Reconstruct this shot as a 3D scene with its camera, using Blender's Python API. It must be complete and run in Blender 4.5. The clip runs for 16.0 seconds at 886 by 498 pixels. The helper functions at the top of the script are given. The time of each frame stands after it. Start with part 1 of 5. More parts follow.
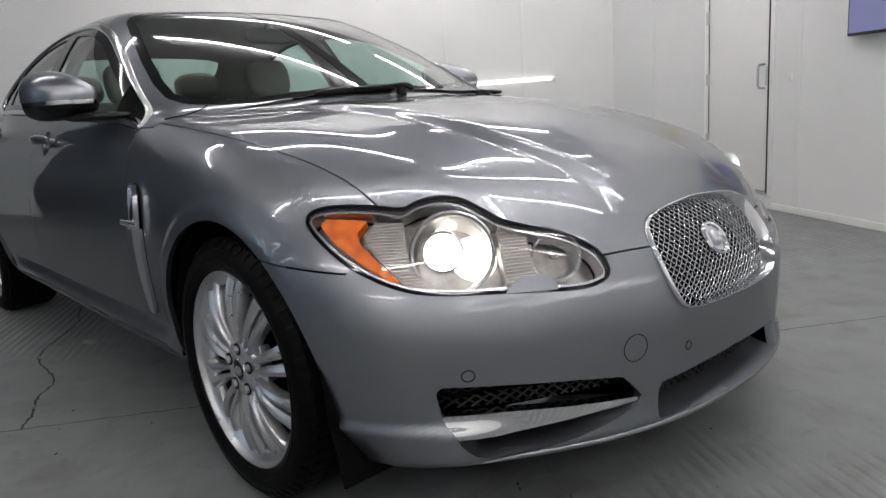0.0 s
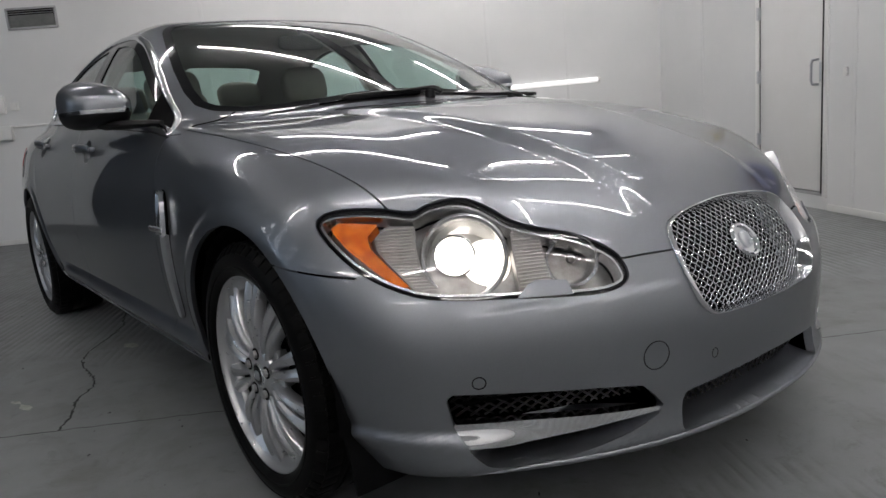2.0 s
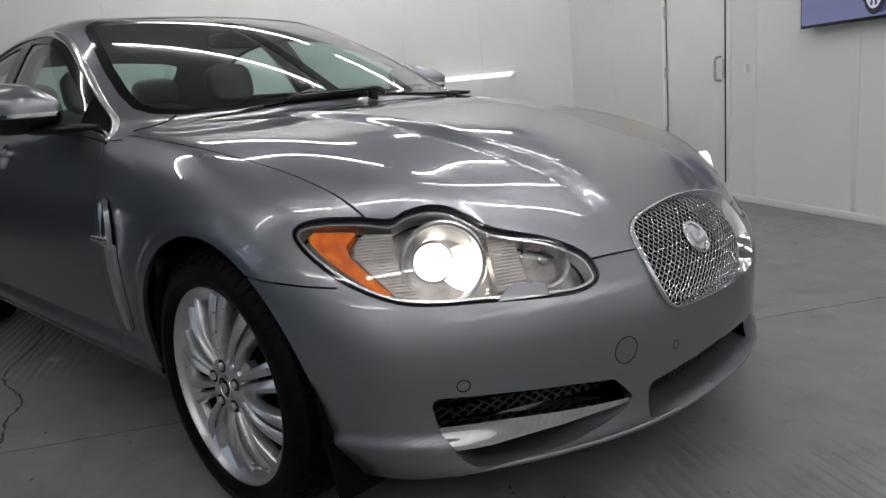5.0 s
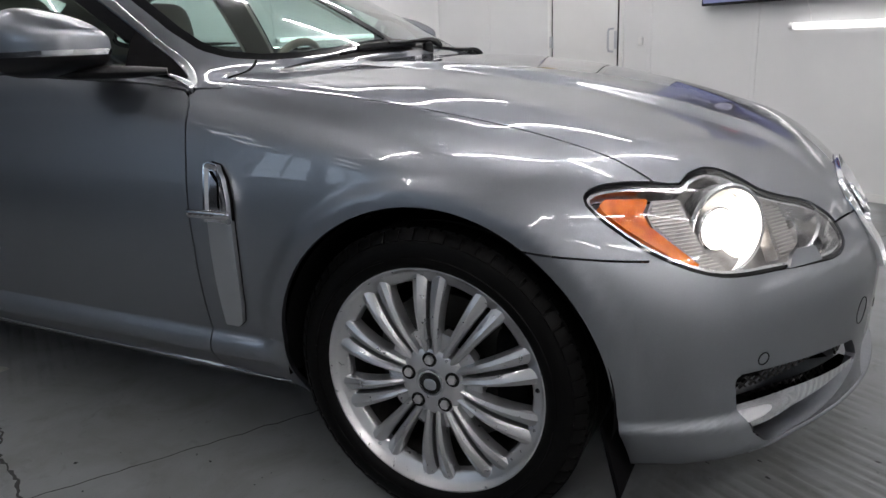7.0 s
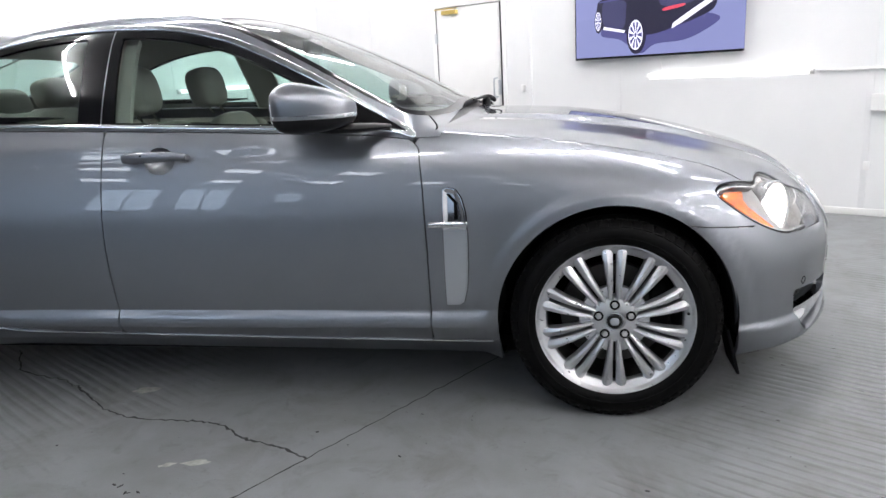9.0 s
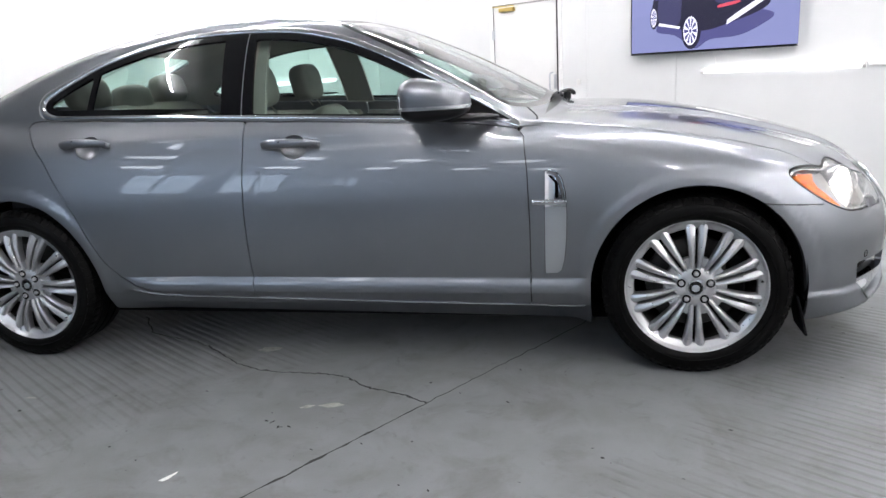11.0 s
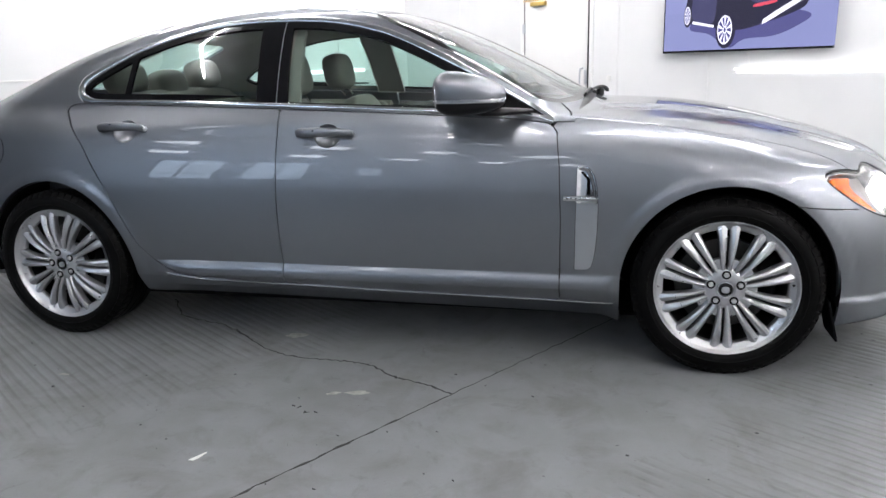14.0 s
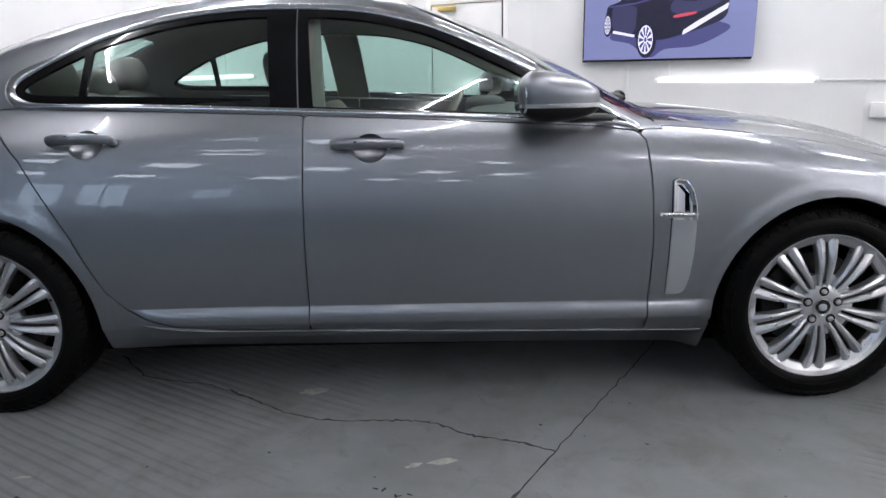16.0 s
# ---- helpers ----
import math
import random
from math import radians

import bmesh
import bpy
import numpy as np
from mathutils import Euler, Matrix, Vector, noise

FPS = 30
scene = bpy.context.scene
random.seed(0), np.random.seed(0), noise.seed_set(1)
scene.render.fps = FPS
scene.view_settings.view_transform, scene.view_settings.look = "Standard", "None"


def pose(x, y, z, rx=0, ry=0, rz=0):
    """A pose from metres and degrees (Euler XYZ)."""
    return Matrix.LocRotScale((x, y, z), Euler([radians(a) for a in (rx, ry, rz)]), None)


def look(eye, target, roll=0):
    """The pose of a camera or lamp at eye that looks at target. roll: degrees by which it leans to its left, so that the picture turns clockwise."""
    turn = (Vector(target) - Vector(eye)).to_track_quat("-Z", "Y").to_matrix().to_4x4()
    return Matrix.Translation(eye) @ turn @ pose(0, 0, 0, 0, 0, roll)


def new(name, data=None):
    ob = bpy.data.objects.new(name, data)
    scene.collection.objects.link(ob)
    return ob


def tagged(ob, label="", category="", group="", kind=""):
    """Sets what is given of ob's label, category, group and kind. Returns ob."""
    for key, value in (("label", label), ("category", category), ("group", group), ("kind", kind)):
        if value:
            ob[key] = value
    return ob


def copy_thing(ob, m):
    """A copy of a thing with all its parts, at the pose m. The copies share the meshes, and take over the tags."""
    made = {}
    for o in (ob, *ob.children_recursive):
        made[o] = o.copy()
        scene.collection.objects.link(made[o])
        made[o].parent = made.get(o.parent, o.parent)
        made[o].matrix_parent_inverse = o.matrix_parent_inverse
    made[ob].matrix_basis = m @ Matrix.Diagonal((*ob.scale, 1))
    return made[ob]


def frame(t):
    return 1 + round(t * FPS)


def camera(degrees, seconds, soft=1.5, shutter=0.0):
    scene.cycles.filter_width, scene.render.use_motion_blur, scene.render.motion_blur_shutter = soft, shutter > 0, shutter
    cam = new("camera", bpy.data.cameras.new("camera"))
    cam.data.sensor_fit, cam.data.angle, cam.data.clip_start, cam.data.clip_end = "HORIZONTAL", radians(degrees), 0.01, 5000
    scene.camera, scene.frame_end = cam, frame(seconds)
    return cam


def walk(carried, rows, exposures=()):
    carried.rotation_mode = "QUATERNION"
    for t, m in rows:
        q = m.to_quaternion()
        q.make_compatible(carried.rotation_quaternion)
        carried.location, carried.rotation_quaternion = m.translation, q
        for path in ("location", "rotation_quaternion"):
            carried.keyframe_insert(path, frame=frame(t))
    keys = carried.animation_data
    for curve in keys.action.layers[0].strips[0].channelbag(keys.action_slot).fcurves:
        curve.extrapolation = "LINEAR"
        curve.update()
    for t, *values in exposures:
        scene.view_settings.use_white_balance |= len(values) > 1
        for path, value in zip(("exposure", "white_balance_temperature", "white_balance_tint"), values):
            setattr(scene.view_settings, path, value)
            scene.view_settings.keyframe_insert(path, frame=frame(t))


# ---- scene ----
cam = camera(63.6, 16.0)
PATH = [
    (0, (1.659, -1.661, 0.984), (0.198, -0.357, 0.577), -3.9),
    (0.5, (1.666, -1.645, 0.986), (0.198, -0.341, 0.603), -4.2),
    (1, (1.671, -1.641, 0.983), (0.169, -0.376, 0.603), -4.6),
    (1.5, (1.684, -1.609, 0.974), (0.131, -0.41, 0.587), -4.9),
    (2, (1.691, -1.574, 0.969), (0.134, -0.379, 0.586), -5.0),
    (2.5, (1.684, -1.57, 0.979), (0.148, -0.35, 0.586), -5.6),
    (3, (1.698, -1.553, 0.997), (0.184, -0.303, 0.618), -5.6),
    (5.5, (1.518, -1.774, 1.019), (0.172, -0.363, 0.579), -4.7),
    (6, (1.252, -1.869, 1.005), (-0.057, -0.423, 0.563), -4.3),
    (6.5, (0.971, -1.984, 1.023), (-0.223, -0.451, 0.547), -4.1),
    (7, (0.67, -2.129, 1.045), (-0.206, -0.419, 0.488), -2.5),
    (7.5, (0.339, -2.295, 1.056), (-0.27, -0.464, 0.528), -5.4),
    (8, (0.047, -2.593, 1.088), (-0.323, -0.688, 0.607), -5.5),
    (8.5, (-0.08, -2.894, 1.127), (-0.374, -0.974, 0.653), -2.9),
    (9, (-0.158, -3.195, 1.169), (-0.495, -1.283, 0.69), -3.2),
    (11.5, (-0.4, -3.603, 1.197), (-0.868, -1.722, 0.708), -3.4),
    (12, (-0.436, -3.616, 1.203), (-0.986, -1.755, 0.72), -3.5),
    (12.5, (-0.463, -3.639, 1.204), (-1.084, -1.8, 0.723), -3.1),
    (13, (-0.461, -3.644, 1.2), (-1.099, -1.811, 0.715), -2.4),
    (13.5, (-0.437, -3.632, 1.202), (-1.034, -1.79, 0.702), -2.0),
    (14, (-0.399, -3.617, 1.198), (-0.871, -1.741, 0.691), -1.9),
    (14.5, (-0.426, -3.602, 1.212), (-0.787, -1.702, 0.701), -2.6),
    (15, (-0.593, -3.518, 1.194), (-0.803, -1.589, 0.707), -2.2),
    (15.5, (-0.896, -3.399, 1.2), (-0.981, -1.473, 0.668), -3.0),
    (16, (-1.313, -3.274, 1.172), (-1.319, -1.334, 0.683), -1.1),
]
walk(cam, [(t, look(eye, target, roll)) for t, eye, target, roll in PATH], [(0, -.12, 6600, 13), (1.5, -.42, 6600, 13), (3, -.41, 6600, 13), (5.5, -.38, 6600, 13), (6.5, -.27, 6550, 14), (7.5, .29, 6500, 14), (8.5, .70, 6450, 14), (9.2, .86, 6400, 14), (13.5, .86, 6400, 14), (14.5, .82, 6400, 14), (15.3, .58, 6350, 15), (16, .49, 6300, 15)])

# ---- light ----
world = bpy.data.worlds.new("world")
scene.world = world
world.use_nodes = True
world.node_tree.nodes["Background"].inputs[0].default_value = (.8, .9, 1, 1)
world.node_tree.nodes["Background"].inputs[1].default_value = .05
TUBE_POWER, PANEL_POWER, WINDOW_POWER = 80.0, 5.0, 2.3


# ---- materials ----
def material(name, base=(.5, .5, .5), rough=.5, metal=0.0, coat=0.0, spec=.5, glow=None, power=0.0, alpha=1.0, trans=0.0, coat_rough=.03):
    m = bpy.data.materials.new(name)
    m.use_nodes = True
    b = m.node_tree.nodes["Principled BSDF"]
    b.inputs["Base Color"].default_value = (*base, 1)
    b.inputs["Roughness"].default_value = rough
    b.inputs["Metallic"].default_value = metal
    b.inputs["Coat Weight"].default_value = coat
    b.inputs["Coat Roughness"].default_value = coat_rough
    b.inputs["Specular IOR Level"].default_value = spec
    b.inputs["Transmission Weight"].default_value = trans
    if glow:
        b.inputs["Emission Color"].default_value = (*glow, 1)
        b.inputs["Emission Strength"].default_value = power
    return m


def node(m, kind, **inputs):
    n = m.node_tree.nodes.new(kind)
    for k, v in inputs.items():
        n.inputs[k.replace("_", " ")].default_value = v
    return n


def link(m, a, b):
    m.node_tree.links.new(a, b)


def mottle(m, low, high, scale, detail=6.0, stretch=(1, 1, 1), target="Base Color", second=None, space="Object", ends=(.32, .68)):
    """Lets noise vary an input of the material between two values."""
    tree = m.node_tree
    b = tree.nodes["Principled BSDF"]
    co = tree.nodes.new("ShaderNodeTexCoord")
    mp = tree.nodes.new("ShaderNodeMapping")
    mp.inputs["Scale"].default_value = stretch
    link(m, co.outputs[space], mp.inputs["Vector"])
    nz = node(m, "ShaderNodeTexNoise", Scale=scale, Detail=detail, Roughness=.6)
    link(m, mp.outputs[0], nz.inputs["Vector"])
    value = nz.outputs["Fac"]
    if second:
        nz2 = node(m, "ShaderNodeTexNoise", Scale=second, Detail=3.0)
        link(m, mp.outputs[0], nz2.inputs["Vector"])
        mul = tree.nodes.new("ShaderNodeMath")
        mul.operation = "MULTIPLY_ADD"
        link(m, nz2.outputs["Fac"], mul.inputs[0])
        mul.inputs[1].default_value = .6
        half = tree.nodes.new("ShaderNodeMath")
        half.operation = "MULTIPLY"
        half.inputs[1].default_value = .4
        link(m, value, half.inputs[0])
        link(m, half.outputs[0], mul.inputs[2])
        value = mul.outputs[0]
    ramp = tree.nodes.new("ShaderNodeValToRGB")
    ramp.color_ramp.elements[0].position, ramp.color_ramp.elements[1].position = ends
    lo, hi = [c if isinstance(c, tuple) else (c, c, c) for c in (low, high)]
    ramp.color_ramp.elements[0].color, ramp.color_ramp.elements[1].color = (*lo, 1), (*hi, 1)
    link(m, value, ramp.inputs[0])
    link(m, ramp.outputs[0], b.inputs[target])
    return ramp


def bump(m, scale, strength, distance=.01, stretch=(1, 1, 1), detail=4.0, space="Object", socket="Normal"):
    tree = m.node_tree
    co = tree.nodes.new("ShaderNodeTexCoord")
    mp = tree.nodes.new("ShaderNodeMapping")
    mp.inputs["Scale"].default_value = stretch
    link(m, co.outputs[space], mp.inputs["Vector"])
    nz = node(m, "ShaderNodeTexNoise", Scale=scale, Detail=detail)
    link(m, mp.outputs[0], nz.inputs["Vector"])
    bp = node(m, "ShaderNodeBump", Strength=strength, Distance=distance)
    link(m, nz.outputs["Fac"], bp.inputs["Height"])
    old = tree.nodes["Principled BSDF"].inputs[socket]
    if old.is_linked:
        link(m, old.links[0].from_socket, bp.inputs["Normal"])
    link(m, bp.outputs[0], old)


def broom_marks(m):
    """Long brushed ridges across the slab, strong in some patches and worn away in others."""
    tree = m.node_tree
    co = tree.nodes.new("ShaderNodeTexCoord")
    mp = tree.nodes.new("ShaderNodeMapping")
    mp.inputs["Scale"].default_value = (.10, 1, 1)
    link(m, co.outputs["Object"], mp.inputs["Vector"])
    lines = node(m, "ShaderNodeTexWave", Scale=7.5, Distortion=3.2, Detail=4.0, Detail_Scale=1.6, Detail_Roughness=.65)
    lines.wave_type, lines.bands_direction = "BANDS", "Y"
    link(m, mp.outputs[0], lines.inputs["Vector"])
    patch = node(m, "ShaderNodeTexNoise", Scale=3.4, Detail=9.0, Roughness=.72)
    link(m, co.outputs["Object"], patch.inputs["Vector"])
    # the middle of the bay is worn smooth
    axes = tree.nodes.new("ShaderNodeSeparateXYZ")
    link(m, co.outputs["Object"], axes.inputs[0])
    off = tree.nodes.new("ShaderNodeMath")
    off.operation = "ADD"
    link(m, axes.outputs["X"], off.inputs[0])
    off.inputs[1].default_value = .15
    dist = tree.nodes.new("ShaderNodeMath")
    dist.operation = "ABSOLUTE"
    link(m, off.outputs[0], dist.inputs[0])
    both = tree.nodes.new("ShaderNodeMath")
    both.operation = "MULTIPLY_ADD"
    link(m, dist.outputs[0], both.inputs[0])
    both.inputs[1].default_value = .40
    link(m, patch.outputs["Fac"], both.inputs[2])
    ramp = tree.nodes.new("ShaderNodeValToRGB")
    ramp.color_ramp.elements[0].position, ramp.color_ramp.elements[1].position = .80, 1.45
    link(m, both.outputs[0], ramp.inputs[0])
    bp = node(m, "ShaderNodeBump", Strength=.8, Distance=.006)
    mul = tree.nodes.new("ShaderNodeMath")
    mul.operation = "MULTIPLY"
    link(m, ramp.outputs[0], mul.inputs[0])
    mul.inputs[1].default_value = .5
    link(m, mul.outputs[0], bp.inputs["Strength"])
    link(m, lines.outputs["Fac"], bp.inputs["Height"])
    b = tree.nodes["Principled BSDF"]
    link(m, b.inputs["Normal"].links[0].from_socket, bp.inputs["Normal"])
    link(m, bp.outputs[0], b.inputs["Normal"])
    # grime caught in the grooves
    pits = tree.nodes.new("ShaderNodeValToRGB")
    pits.color_ramp.elements[0].position, pits.color_ramp.elements[1].position = .02, .42
    pits.color_ramp.elements[0].color, pits.color_ramp.elements[1].color = (.74, .735, .72, 1), (1, 1, 1, 1)
    link(m, lines.outputs["Fac"], pits.inputs[0])
    mix = tree.nodes.new("ShaderNodeMix")
    mix.data_type, mix.blend_type = "RGBA", "MULTIPLY"
    link(m, ramp.outputs[0], mix.inputs["Factor"])
    link(m, b.inputs["Base Color"].links[0].from_socket, mix.inputs["A"])
    link(m, pits.outputs[0], mix.inputs["B"])
    link(m, mix.outputs["Result"], b.inputs["Base Color"])


def smudges(m):
    """Brownish dirt in uneven drifts, and fine dark grit, over the painted slab."""
    tree = m.node_tree
    b = tree.nodes["Principled BSDF"]
    co = tree.nodes.new("ShaderNodeTexCoord")
    for scale, detail, warp, lo, hi, tone in ((2.3, 9.0, 1.2, .50, .72, (.74, .72, .68)), (9.0, 8.0, .6, .58, .76, (.66, .65, .63)), (150.0, 3.0, 0.0, .64, .74, (.55, .54, .52))):
        nz = node(m, "ShaderNodeTexNoise", Scale=scale, Detail=detail, Roughness=.68, Distortion=warp)
        link(m, co.outputs["Object"], nz.inputs["Vector"])
        ramp = tree.nodes.new("ShaderNodeValToRGB")
        ramp.color_ramp.elements[0].position, ramp.color_ramp.elements[1].position = lo, hi
        ramp.color_ramp.elements[0].color, ramp.color_ramp.elements[1].color = (1, 1, 1, 1), (*tone, 1)
        link(m, nz.outputs["Fac"], ramp.inputs[0])
        mix = tree.nodes.new("ShaderNodeMix")
        mix.data_type, mix.blend_type = "RGBA", "MULTIPLY"
        mix.inputs["Factor"].default_value = 1.0
        link(m, b.inputs["Base Color"].links[0].from_socket, mix.inputs["A"])
        link(m, ramp.outputs[0], mix.inputs["B"])
        link(m, mix.outputs["Result"], b.inputs["Base Color"])


def clear_glass(name, tint, gloss_rough=.0, ior=1.5):
    m = bpy.data.materials.new(name)
    m.use_nodes = True
    tree = m.node_tree
    tree.nodes.remove(tree.nodes["Principled BSDF"])
    tr = node(m, "ShaderNodeBsdfTransparent", Color=(*tint, 1))
    gl = node(m, "ShaderNodeBsdfGlossy", Color=(1, 1, 1, 1), Roughness=gloss_rough)
    lw = node(m, "ShaderNodeLayerWeight", Blend=.5)
    fifth = tree.nodes.new("ShaderNodeMath")
    fifth.operation = "POWER"
    link(m, lw.outputs["Facing"], fifth.inputs[0])
    fifth.inputs[1].default_value = 5.0
    r0 = 2 * ((ior - 1) / (ior + 1)) ** 2
    fr = tree.nodes.new("ShaderNodeMath")
    fr.operation = "MULTIPLY_ADD"
    link(m, fifth.outputs[0], fr.inputs[0])
    fr.inputs[1].default_value, fr.inputs[2].default_value = 1 - r0, r0
    mx = tree.nodes.new("ShaderNodeMixShader")
    link(m, fr.outputs[0], mx.inputs[0])
    link(m, tr.outputs[0], mx.inputs[1])
    link(m, gl.outputs[0], mx.inputs[2])
    link(m, mx.outputs[0], tree.nodes["Material Output"].inputs[0])
    return m


paint = material("grey_metallic_paint", (.2, .209, .23), .39, .95, 1.0, coat_rough=.004)
paint.node_tree.nodes["Principled BSDF"].inputs["Specular Tint"].default_value = (.22, .22, .24, 1)
mottle(paint, (.222, .232, .257), (.270, .282, .310), 900, 2)
chrome = material("chrome", (.82, .83, .85), .09, 1.0)
dark_chrome = material("dark_chrome", (.30, .28, .29), .12, 1.0)
satin = material("satin_silver", (.55, .57, .6), .28, .9)
bright_trim = material("bright_trim", (.66, .67, .69), .13, 1.0)
alloy = material("silver_alloy", (.57, .575, .59), .30, .85, .5)
mottle(alloy, .27, .36, 60, 3, target="Roughness")
black_plastic = material("black_plastic", (.006, .006, .007), .45, spec=.3)
gloss_black = material("gloss_black", (.004, .004, .005), .04, spec=.35)
# rim barrel coloured dark to stand for the shade deep between the spokes
barrel = material("shaded_barrel", (.06, .058, .055), .5, .6)
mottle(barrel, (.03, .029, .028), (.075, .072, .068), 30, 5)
rubber = material("tyre_rubber", (.006, .006, .0065), .45, spec=.08)
mottle(rubber, (.0022, .0022, .0024), (.0045, .0044, .0042), 25, 5)
bump(rubber, 300, .15, .002)
dark = material("dark_liner", (.005, .005, .0055), .9, spec=.05)
grey_metal = material("grey_metal", (.42, .42, .43), .45, .4)
steel = material("brake_steel", (.07, .068, .065), .4, 1.0)
glass = clear_glass("tinted_glass", (.68, .84, .79))
screen_glass = clear_glass("windscreen_glass", (.74, .87, .83))
lens_glass = clear_glass("lamp_lens", (.97, .97, .97), ior=1.45)
# faint emission stands for light caught in the reflector, which is no lamp
amber = material("amber_reflector", (.8, .17, .01), .18, 0, .8, glow=(1, .2, .012), power=.05)
mottle(amber, (.60, .085, .004), (.92, .23, .014), 38, 4)
bump(amber, 260, .5, .003)
red_lens = material("red_lens", (.55, .01, .015), .12, 0, 1.0)
rib_silver = material("rib_silver", (.50, .48, .46), .32, .8)
lamp_silver = material("lamp_silver", (.78, .78, .79), .24, .95)
lamp_grey = material("lamp_grey", (.42, .41, .40), .35, .6)
mottle(lamp_grey, (.30, .28, .265), (.50, .495, .49), 24, 4)
bulb = material("lit_bulb", (1, 1, 1), .3, glow=(1, .96, .88), power=13)
lit_bowl = material("lit_bowl", (.9, .9, .88), .25, glow=(1, .94, .83), power=1.7)
mottle(lit_bowl, 2.4, 5.0, 26, 3, target="Emission Strength")
leather = material("beige_leather", (.30, .27, .225), .45)
mottle(leather, (.17, .158, .135), (.22, .203, .172), 8, 6)
bump(leather, 220, .2, .002)
trim_dark = material("dark_trim", (.025, .024, .024), .55)
trim_beige = material("beige_trim", (.20, .18, .15), .6)
headliner = material("headliner", (.24, .23, .205), .9)
rim_cap = material("cap_black", (.02, .02, .02), .2, .5)

wall_white = material("wall_panel_white", (.80, .81, .81), .16, spec=.5)
mottle(wall_white, (.72, .73, .735), (.77, .775, .775), 1.3, 4)
mottle(wall_white, .10, .24, 3.0, 4, target="Roughness")
bump(wall_white, 5, .05, .01)
# blue of the daylight in the hall, put into the wall colour
wall_back = material("daylit_back_wall", (.28, .33, .42), .6)
mottle(wall_back, (.50, .60, .72), (.58, .68, .80), 2, 5)
wall_dark = material("dark_wall", (.035, .037, .042), .7)
mottle(wall_dark, (.36, .38, .42), (.44, .46, .50), 1.2, 5)
# for a band added out of view, to darken reflections in the lower doors
band_dark = material("dark_band_tone", (.04, .042, .046), .5)
mottle(band_dark, (.03, .032, .036), (.065, .068, .074), 3, 5)
ceiling_dark = material("ceiling_paint", (.36, .37, .38), .8)
mottle(ceiling_dark, (.32, .33, .34), (.40, .41, .42), 1.5, 4)
door_white = material("door_paint", (.80, .80, .79), .3)
mottle(door_white, (.77, .77, .76), (.82, .82, .81), 2, 5)
wall_tube_glow = material("wall_tube_glow", (1, 1, 1), .4, glow=(1, .985, .97), power=1.15)
tube_glow = material("tube_glow", (1, 1, 1), .4, glow=(1, .985, .96), power=TUBE_POWER)
panel_glow = material("panel_glow", (1, 1, 1), .5, glow=(.88, .95, 1), power=PANEL_POWER)
window_glow = material("window_daylight", (1, 1, 1), .5, glow=(.62, .81, 1), power=WINDOW_POWER)
white_plastic = material("white_plastic", (.75, .75, .74), .4)
grey_dark = material("flap_grey", (.16, .165, .16), .55, .2)
mottle(grey_dark, (.13, .135, .13), (.19, .195, .19), 12, 4)
brass = material("brass", (.6, .45, .15), .3, 1.0)
crack_dark = material("crack_dark", (.03, .03, .03), .9)
paper_white = material("paper", (.8, .8, .78), .9)
tv_black = material("tv_black", (.01, .01, .012), .25)
tv_screen = material("tv_screen", (.02, .02, .03), .2, glow=(.19, .21, .40), power=.85)
tv_dark = material("tv_picture_dark", (.01, .01, .012), .2, glow=(.016, .015, .035), power=.8)
tv_body = material("tv_picture_body", (.01, .01, .012), .2, glow=(.045, .045, .11), power=.8)
tv_shade = material("tv_picture_shade", (.01, .01, .012), .2, glow=(.07, .07, .20), power=.8)
tv_light = material("tv_picture_light", (.02, .02, .02), .2, glow=(.72, .72, .86), power=.9)
tv_red = material("tv_picture_red", (.02, .02, .02), .2, glow=(.6, .06, .10), power=.8)
tv_floor = material("tv_picture_floor", (.02, .02, .03), .2, glow=(.17, .19, .36), power=.9)

floor_paint = material("floor_paint", (.17, .18, .19), .32, spec=.32)
mottle(floor_paint, (.160, .166, .166), (.213, .223, .234), 1.1, 10, second=6.0, ends=(.30, .70))
mottle(floor_paint, .36, .52, 2.2, 8, target="Roughness", second=9.0, ends=(.2, .8))
bump(floor_paint, 90, .12, .004)
bump(floor_paint, 4, .06, .02)
broom_marks(floor_paint)
smudges(floor_paint)

# ---- mesh helpers ----
def link_mesh(name, V, F, mat, parent=None, label="", smooth=40, normals=None):
    """One mesh object from vertices and faces, under a thing or a part."""
    me = bpy.data.meshes.new(name)
    me.from_pydata([tuple(map(float, v)) for v in V], [], [tuple(map(int, f)) for f in F])
    me.materials.append(mat)
    me.polygons.foreach_set("use_smooth", [smooth > 0] * len(me.polygons))
    if normals is not None:
        me.normals_split_custom_set_from_vertices([tuple(map(float, n)) for n in normals])
    elif 0 < smooth < 180:
        me.set_sharp_from_angle(angle=radians(smooth))
    me.update()
    ob = new(name, me)
    ob.parent = parent
    if label:
        ob["label"] = label
    return ob


def joined(*meshes):
    V, F, n = [], [], 0
    for v, f in meshes:
        V.append(np.asarray(v, float))
        F += [tuple(i + n for i in g) for g in f]
        n += len(v)
    return np.concatenate(V), F


def moved(mesh, m):
    M = np.array(m)
    return np.asarray(mesh[0]) @ M[:3, :3].T + M[:3, 3], mesh[1]


def mirrored(mesh):
    return np.asarray(mesh[0]) * (1, -1, 1), [tuple(reversed(f)) for f in mesh[1]]


